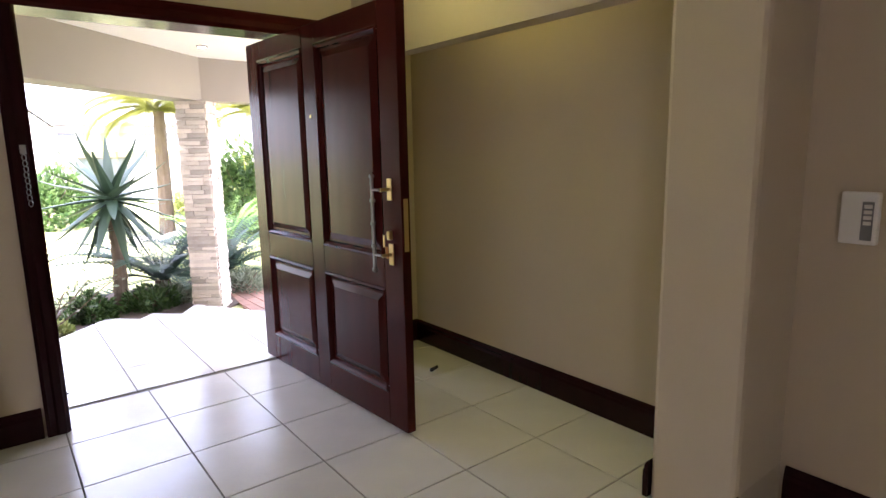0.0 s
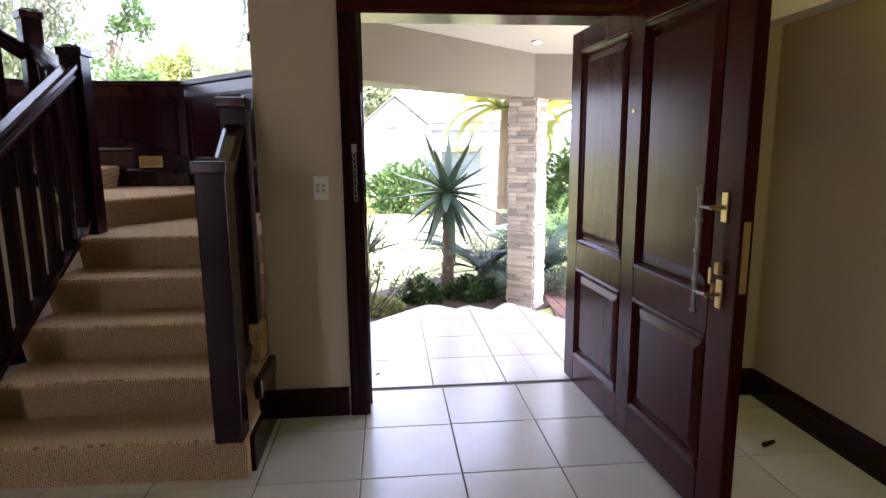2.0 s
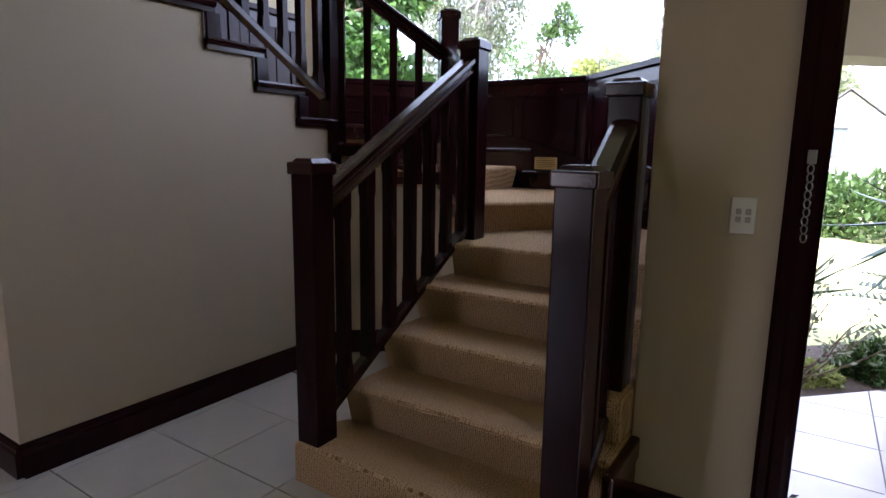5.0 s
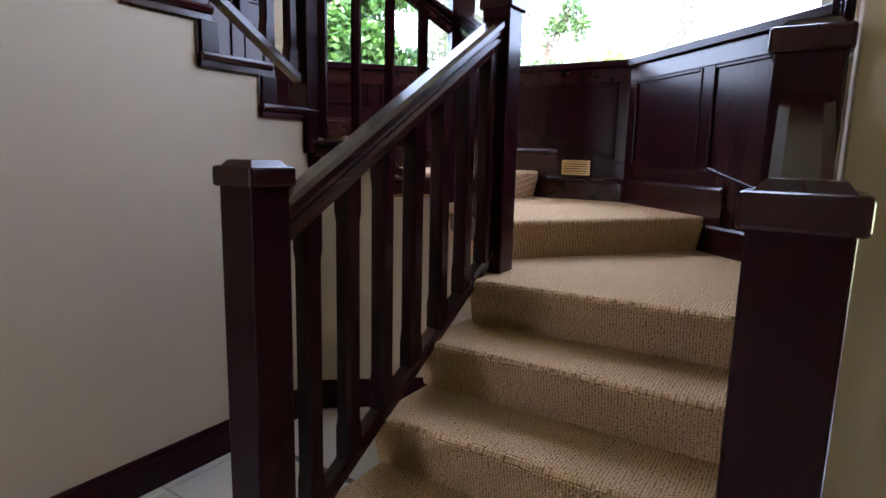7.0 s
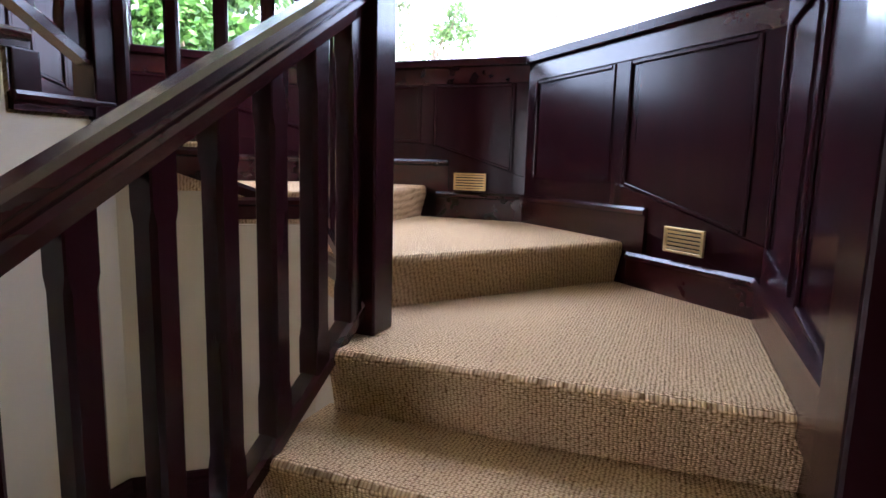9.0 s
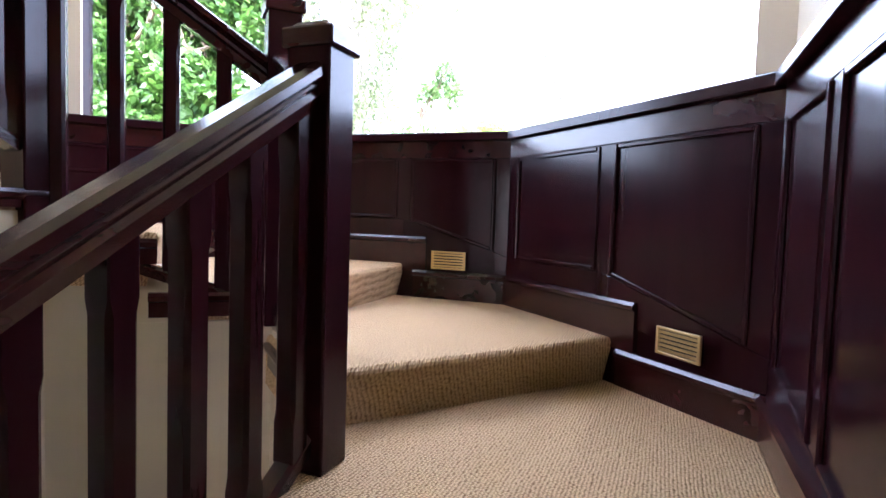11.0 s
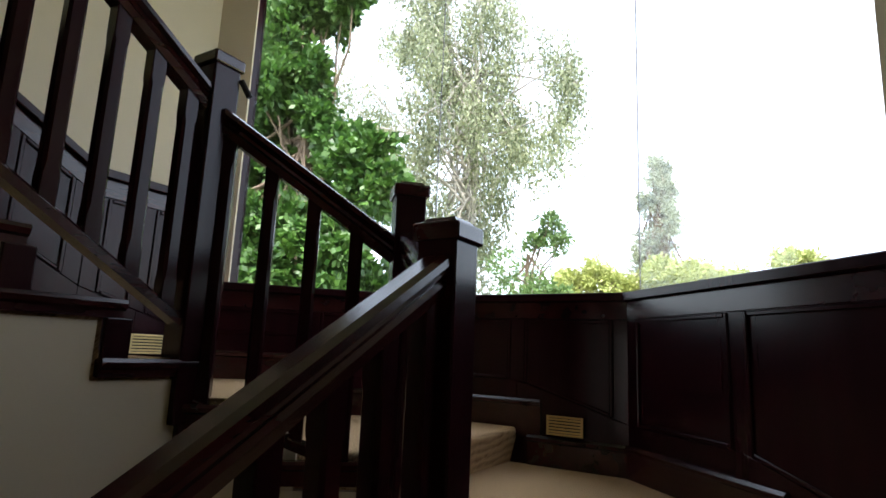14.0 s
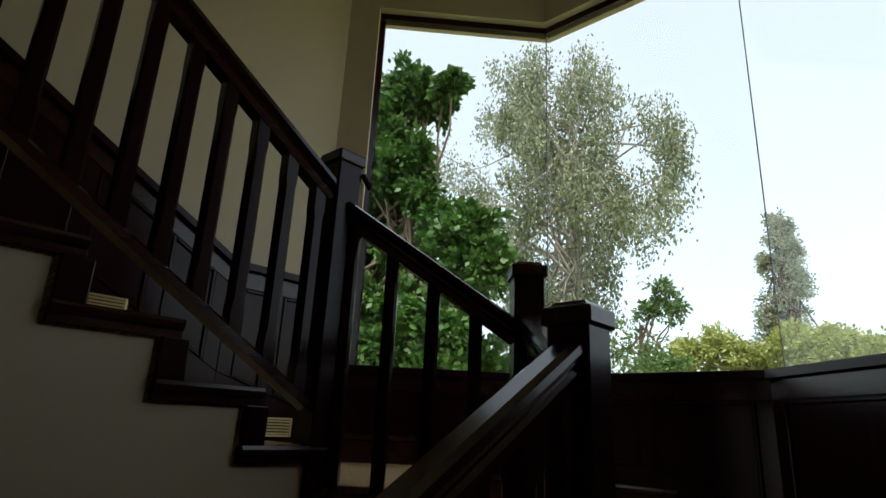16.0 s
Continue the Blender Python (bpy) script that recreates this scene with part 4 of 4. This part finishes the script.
bush("leafy garden hedge across the lawn", (-1.3, 14.5, GZ), 1.4, 0.9, 4200, 0.16, L_PALE, 7, "hedge", "hedge")
bush("pale green hedge beyond the lawn", (4.3, 14.5, GZ), 1.3, 0.8, 3600, 0.15, L_PALE, 8, "hedge", "hedge")
bush("leafy green bush beyond the pillar", (4.3, 11.5, GZ), 1.3, 1.9, 5200, 0.15, L_SHRUB, 18, "hedge", "hedge")
# sparse twiggy grey shrub close to the door
sp = thing("shrub", "sparse twiggy shrub with small grey-green leaves", "shrub", (0.20, 5.75, GZ))
bm, pts = bmesh.new(), []
r3 = random.Random(21)
for k in range(26):
    a, e = r3.uniform(0, 6.28), r3.uniform(0.5, 1.4)
    tip = Vector((math.cos(a) * math.cos(e), math.sin(a) * math.cos(e), math.sin(e))) * r3.uniform(0.5, 0.95)
    limb(bm, (0, 0, 0), tip, 0.008, 0.002, r3, 4, 0.05)
    for j in range(22):
        pts.append(tuple(tip * r3.uniform(0.45, 1.02) + Vector((r3.gauss(0, 0.03), r3.gauss(0, 0.03), r3.gauss(0, 0.03)))))
part("stem", bm, BARK, sp)
leaves_mesh("foliage", L_GREY, sp, pts, [(0, 0, 0.2)] * len(pts), 0.05, np.random.default_rng(4), 2.4)
# spiky plant at the door edge
spk = thing("aloe", "young spiky aloe leaves by the porch", "aloe", (0.17, 6.15, GZ))
for i in range(14):
    az, el = i * 2.4, radians(15 + 4.5 * i)
    tipv = Vector((math.cos(az) * math.cos(el), math.sin(az) * math.cos(el), math.sin(el))) * 0.45
    part("leaf", cylinder((0, 0, 0.55), tipv + Vector((0, 0, 0.55)), 0.022, 0.002, 6), L_ALOE, spk)
part("trunk", cylinder((0, 0, 0), (0, 0, 0.6), 0.05, 0.04, 8), BARK, spk)
rng = random.Random(31)
for i in range(22):
    r = rng.uniform(0.10, 0.22)
    bm = bmesh.new()
    bmesh.ops.create_icosphere(bm, subdivisions=2, radius=r)
    for v in bm.verts:
        v.co *= 1 + 0.35 * noise.noise(v.co * 6 + Vector((i, 0, 0)))
        v.co.z *= 0.6
    ob = tagged(link_mesh("rock", bm, ROCK), "pale rounded garden rock across the lawn", "rock", "garden rocks")
    ob.location = (1.6 + i * 0.17, 11.2 + rng.uniform(-0.4, 0.4), GZ + r * 0.3)


def palm(label, at, height, fronds, length, seed):
    ob = thing("palm_tree", label, "palm tree", at)
    bm = bmesh.new()
    for i in range(10):
        f = i / 10
        cylinder((0.05 * f, 0, f * height), (0.05 * (f + 0.1), 0, (f + 0.1) * height), 0.15 - 0.05 * f, 0.14 - 0.05 * f, 9, bm)
    part("trunk", bm, BARK, ob)
    r3 = random.Random(seed)
    for i in range(fronds):
        az, el = i * 2.39996, radians(r3.uniform(-10, 75))
        bm = bmesh.new()
        p = Vector((0.05, 0, height))
        for s in range(40):
            ang = el + 0.2 - 1.9 * (s / 40)
            q = p + Vector((math.cos(ang), 0, math.sin(ang))) * length / 40
            bm.faces.new([bm.verts.new(x) for x in (p, p + Vector((0, 0.024, 0)), q)])
            w = length * 0.22 * math.sin(math.pi * min(1, s / 42 + 0.1)) ** 0.5
            for sd in (-1, 1):
                bm.faces.new([bm.verts.new(x) for x in (p, p + Vector((0.05, 0, 0)), p + Vector((w * 0.4, sd * w, -w * 0.35)))])
            p = q
        bmesh.ops.remove_doubles(bm, verts=bm.verts, dist=0.0002)
        bmesh.ops.transform(bm, matrix=Matrix.Rotation(az, 4, "Z"), verts=bm.verts)
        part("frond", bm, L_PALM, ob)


palm("sunlit yellow-green palm beyond the pillar", (2.7, 12.0, GZ), 2.35, 38, 1.5, 1)
palm("sunlit yellow-green palm beyond the pillar", (3.9, 10.0, GZ), 2.2, 38, 1.5, 2)

# neighbouring house across the garden
hs = thing("house", "pale rendered house with a gable across the garden", "house", (2.0, 24.0, GZ))
bm = bmesh.new()
add_box(bm, -0.07, 0, 0, 5.5, 7, 2.55)
gable = [(-2.42, 2.58), (-0.08, 2.58), (-1.25, 3.56)]
vs0, vs1 = [bm.verts.new((x, -0.25, z)) for x, z in gable], [bm.verts.new((x, 5, z)) for x, z in gable]
bm.faces.new(vs0), bm.faces.new(vs1[::-1])
for i in range(3):
    j = (i + 1) % 3
    bm.faces.new((vs0[i], vs0[j], vs1[j], vs1[i]))
add_box(bm, -2.42, -0.25, 0, -0.08, 5, 2.58)
part("wall", bm, RENDERW, hs)
bm = bmesh.new()
for sx in (-1, 1):
    foot, top = Vector((-1.25 + sx * 1.32, 0, 2.49)), Vector((-1.25, 0, 3.6))
    vs = []
    for y in (-0.42, 5.2):
        vs.append([bm.verts.new((p.x, y, p.z + dz)) for p, dz in ((foot, 0), (top, 0), (top, 0.07), (foot, 0.07))])
    for i in range(4):
        j = (i + 1) % 4
        bm.faces.new((vs[0][i], vs[0][j], vs[1][j], vs[1][i]))
    bm.faces.new(vs[0]), bm.faces.new(vs[1][::-1])
roof = part("roof", bm, ROOFM, hs, "grey pitched roof with thin verges")
part("roof", prism([(0.0, -0.3), (5.8, -0.3), (5.8, 7.3), (0.0, 7.3)], 2.56, 2.68), ROOFM, hs)
part("balcony", box(0.1, -0.9, 1.66, 5.5, -0.001, 1.98, 0.02), RENDERW, hs, "pale balcony front over a shaded recess")
for x in (0.15, 2.8, 5.3):
    part("balcony_post", box(x, -0.85, 0, x + 0.16, -0.7, 1.66, 0.01), RENDERW, hs)
for x0, x1, z0, z1, y in [(-1.6, -1.2, 1.55, 2.41, -0.25)] + [(0.18 + k * 0.62, 0.66 + k * 0.62, 2.04, 2.26, 0.0) for k in range(7)] + [(0.6, 2.2, 0.1, 1.4, 0.0)]:
    wnd = part("window", box(x0, y - 0.02, z0, x1, y + 0.02, z1, 0.005), WINDOWG, hs, "grey-blue glazed window")
    part("frame", box(x0 - 0.04, y - 0.06, z1 + 0.001, x1 + 0.04, y - 0.001, z1 + 0.05), ROOFM, wnd)
    part("sill", box(x0 - 0.04, y - 0.06, z0 - 0.05, x1 + 0.04, y - 0.001, z0 - 0.001), ROOFM, wnd)

# trees outside the bay window
r3 = random.Random(77)
clumps = []
for k in range(50):
    zz = 0.4 + 4.3 * k / 49
    reach = -5.9 + 0.3 * math.sin(k * 1.7) - (0.9 if zz < 2.2 else 0.0)
    clumps.append((r3.uniform(-9.8, reach), 9.6 + r3.uniform(-0.9, 0.9), zz, r3.uniform(0.36, 0.56)))
for k in range(38):
    zz = 4.6 + 3.3 * k / 37
    clumps.append((-8.5 + r3.uniform(-0.9, 0.9), 9.6 + r3.uniform(-0.6, 0.6), zz, r3.uniform(0.32, 0.5)))
clumps += [(-7.1, 9.7, 7.55, 0.3), (-6.8, 9.6, 7.7, 0.25), (-7.7, 9.6, 8.0, 0.3), (-7.4, 9.5, 5.5, 0.35), (-7.0, 9.6, 5.1, 0.4), (-6.4, 9.6, 4.75, 0.35)]
tree("tree_maple", "dense dark green broadleaf tree close to the window", (-7.9, 9.8, GZ), (-7.6, 9.7, 6.4), clumps, 0.13, L_DARK, BARK, 85, 5, 0.13, 0.1, 1.6)
clumps = []
for k in range(92):
    a, u = r3.uniform(0, 6.28), r3.uniform(0, 1) ** 0.5
    zz = r3.uniform(3.6, 11.0)
    rr = (3.5 if zz > 6.4 else 2.0) * math.sqrt(max(0.05, 1 - ((zz - 7.2) / 4.2) ** 2))
    clumps.append((-8.1 + math.cos(a) * u * rr, 14.6 + math.sin(a) * u * rr * 0.8, zz, r3.uniform(0.4, 0.8)))
clumps += [(-4.7, 14.5, 8.3, 0.5), (-4.5, 14.6, 7.7, 0.45), (-5.1, 14.4, 8.9, 0.5), (-4.9, 14.7, 7.2, 0.45)]
tree("tree_birch", "tall pale birch with drooping grey-green leaf strands", (-7.1, 14.6, GZ), (-7.1, 14.6, 8.8), clumps, 0.10, L_BIRCH, PALEBARK, 72, 6, 0.12, 0.5, 2.0, strands=1)
clumps = [(-5.7 + r3.uniform(-0.8, 0.6), 14.2 + r3.uniform(-0.6, 0.6), r3.uniform(2.0, 4.5), 0.45) for k in range(11)] + [(-5.35 + 0.12 * k, 14.2 + 0.1 * (k % 3), 4.0 + 0.16 * (k % 4), 0.24) for k in range(6)] + [(-5.3 + 0.13 * k, 14.3, 2.7 + 0.2 * (k % 3), 0.24) for k in range(5)]
tree("tree_sapling", "slender green tree below the birch", (-5.6, 14.3, GZ), (-5.5, 14.3, 3.8), clumps, 0.1, L_MID, BARK, 15, 8, 0.08)
clumps = [(-6.9 + r3.uniform(-1, 1) * (0.05 + 1.75 * (1 - k / 70) ** 0.8), 36 + r3.uniform(-1, 1), 4.2 + 8.8 * k / 70, 1.0 - 0.6 * k / 70) for k in range(71)]
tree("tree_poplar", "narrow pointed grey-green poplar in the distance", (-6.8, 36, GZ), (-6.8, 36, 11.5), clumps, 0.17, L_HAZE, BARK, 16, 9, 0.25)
clumps = [(-10.5 + k * 0.36 + r3.uniform(-0.3, 0.3), 30 + r3.uniform(-1, 1), 4.7 + r3.uniform(-0.9, 0.9) + 0.5 * math.sin(k * 0.5), 0.8) for k in range(30)]
tree("tree_row", "row of pale yellow-green garden trees beyond the lawn", (-6.2, 30, GZ), (-6.2, 30, 4.0), clumps, 0.2, L_PALE, BARK, 55, 10, 0.2)
clumps = [(-5.0 + k * 0.4, 44 + r3.uniform(-1, 1), 5.2 + r3.uniform(-0.6, 0.9), 1.4) for k in range(14)]
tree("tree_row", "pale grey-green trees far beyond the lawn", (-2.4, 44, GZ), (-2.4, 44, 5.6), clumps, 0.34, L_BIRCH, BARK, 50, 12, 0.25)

tuft = thing("door_stop", "small dark metal door stop lying on the tiles", "door stop", (2.14, 2.86, 0.0), rz=20)
part("body", cylinder((-0.035, 0, 0.012), (0.035, 0, 0.012), 0.012, 0.009, 10), DARKHOLE, tuft)
leafb = thing("dry_leaf", "small dark dry leaf blown against the threshold", "dry leaf", (0.315, 3.93, 0.001), rz=30)
bm = bmesh.new()
vs = [bm.verts.new(p) for p in ((-0.02, 0, 0.001), (0, 0.014, 0.008), (0.024, 0.002, 0.012), (0, -0.012, 0.007))]
bm.faces.new(vs)
bmesh.ops.solidify(bm, geom=bm.faces[:], thickness=0.001)
part("blade", bm, DARKHOLE, leafb)

# ---- floor tiles, one by one ----
tile_data = {}
floor_ob, porch_ob, path_ob = bpy.data.objects["floor"], bpy.data.objects["porch_floor"], bpy.data.objects["pavement"]


def clipped_tile(poly, planes):
    """Clip a plan polygon by half planes (a, b, c): a*x + b*y <= c."""
    for a, b, c in planes:
        outp = []
        for i, p in enumerate(poly):
            q = poly[(i + 1) % len(poly)]
            dp, dq = a * p[0] + b * p[1] - c, a * q[0] + b * q[1] - c
            if dp <= 0:
                outp.append(p)
            if (dp < 0) != (dq < 0):
                t = dp / (dp - dq)
                outp.append((p[0] + (q[0] - p[0]) * t, p[1] + (q[1] - p[1]) * t))
        poly = outp
        if len(poly) < 3:
            return []
    return poly


def lay(parent, xs, ys, planes, mat, z1, name="tile", gap=0.003):
    for x0, x1 in zip(xs, xs[1:]):
        for y0, y1 in zip(ys, ys[1:]):
            poly = clipped_tile([(x0 + gap, y0 + gap), (x1 - gap, y0 + gap), (x1 - gap, y1 - gap), (x0 + gap, y1 - gap)], planes)
            if len(poly) < 3:
                continue
            area = abs(sum(p[0] * q[1] - q[0] * p[1] for p, q in zip(poly, poly[1:] + poly[:1]))) / 2
            if area < 0.002:
                continue
            cx, cy = poly[0]
            key = (name, tuple((round(p[0] - cx, 3), round(p[1] - cy, 3)) for p in poly))
            if key not in tile_data:
                bm = prism([(p[0] - cx, p[1] - cy) for p in poly], -0.012, 0.0)
                bmesh.ops.bevel(bm, geom=[e for e in bm.edges if all(v.co.z > -0.001 for v in e.verts)], offset=0.0018, segments=1, affect="EDGES")
                me = bpy.data.meshes.new(name)
                bmesh.ops.recalc_face_normals(bm, faces=bm.faces)
                bm.to_mesh(me)
                bm.free()
                me.materials.append(mat)
                tile_data[key] = me
            ob = new(name, tile_data[key])
            ob.parent = parent
            ob.location = (cx, cy, z1)


TX, TY = 0.433, 0.455
lay(floor_ob, [0.693 + TX * k for k in range(-11, 6)], [2.785 + TY * k for k in range(-12, 3)],
    [(1, 0, 2.42), (-1, 0, 4.3), (0, 1, 3.725), (0, -1, 2.4)], TILE, 0.0)
lay(floor_ob, [0.693 + TX * k for k in range(-8, -4)], [3.695 + TY * k for k in range(3)], [(-1, 0, 2.4), (0, -1, -3.73), (-0.83, 1, 6.1)], TILE, 0.0)
PX, PY = [0.205 + 0.438 * k for k in range(-2, 7)], [3.735 + 0.445 * k for k in range(5)]
for planes in ([(-1, 1, 4.82), (1, 1, 6.343), (1, 0, 0.972), (-1, 0, 0.28)], [(-1, 1, 4.403), (1, 1, 6.577), (-1, 0, -0.972), (1, 0, 1.277)],
               [(-1.42, 1, 3.487), (1.688, 1, 8.01), (-1, 0, -1.277), (1, 0, 2.65)]):
    lay(porch_ob, PX, PY, planes, TILE, 0.0)
lay(path_ob, [1.85 + 0.11 * k for k in range(18)], [4.9 + 0.22 * k for k in range(10)],
    [(-1, 0.12, -1.26), (0.3, 1, 7.7)], BRICK, GZ + 0.022, "brick", 0.004)
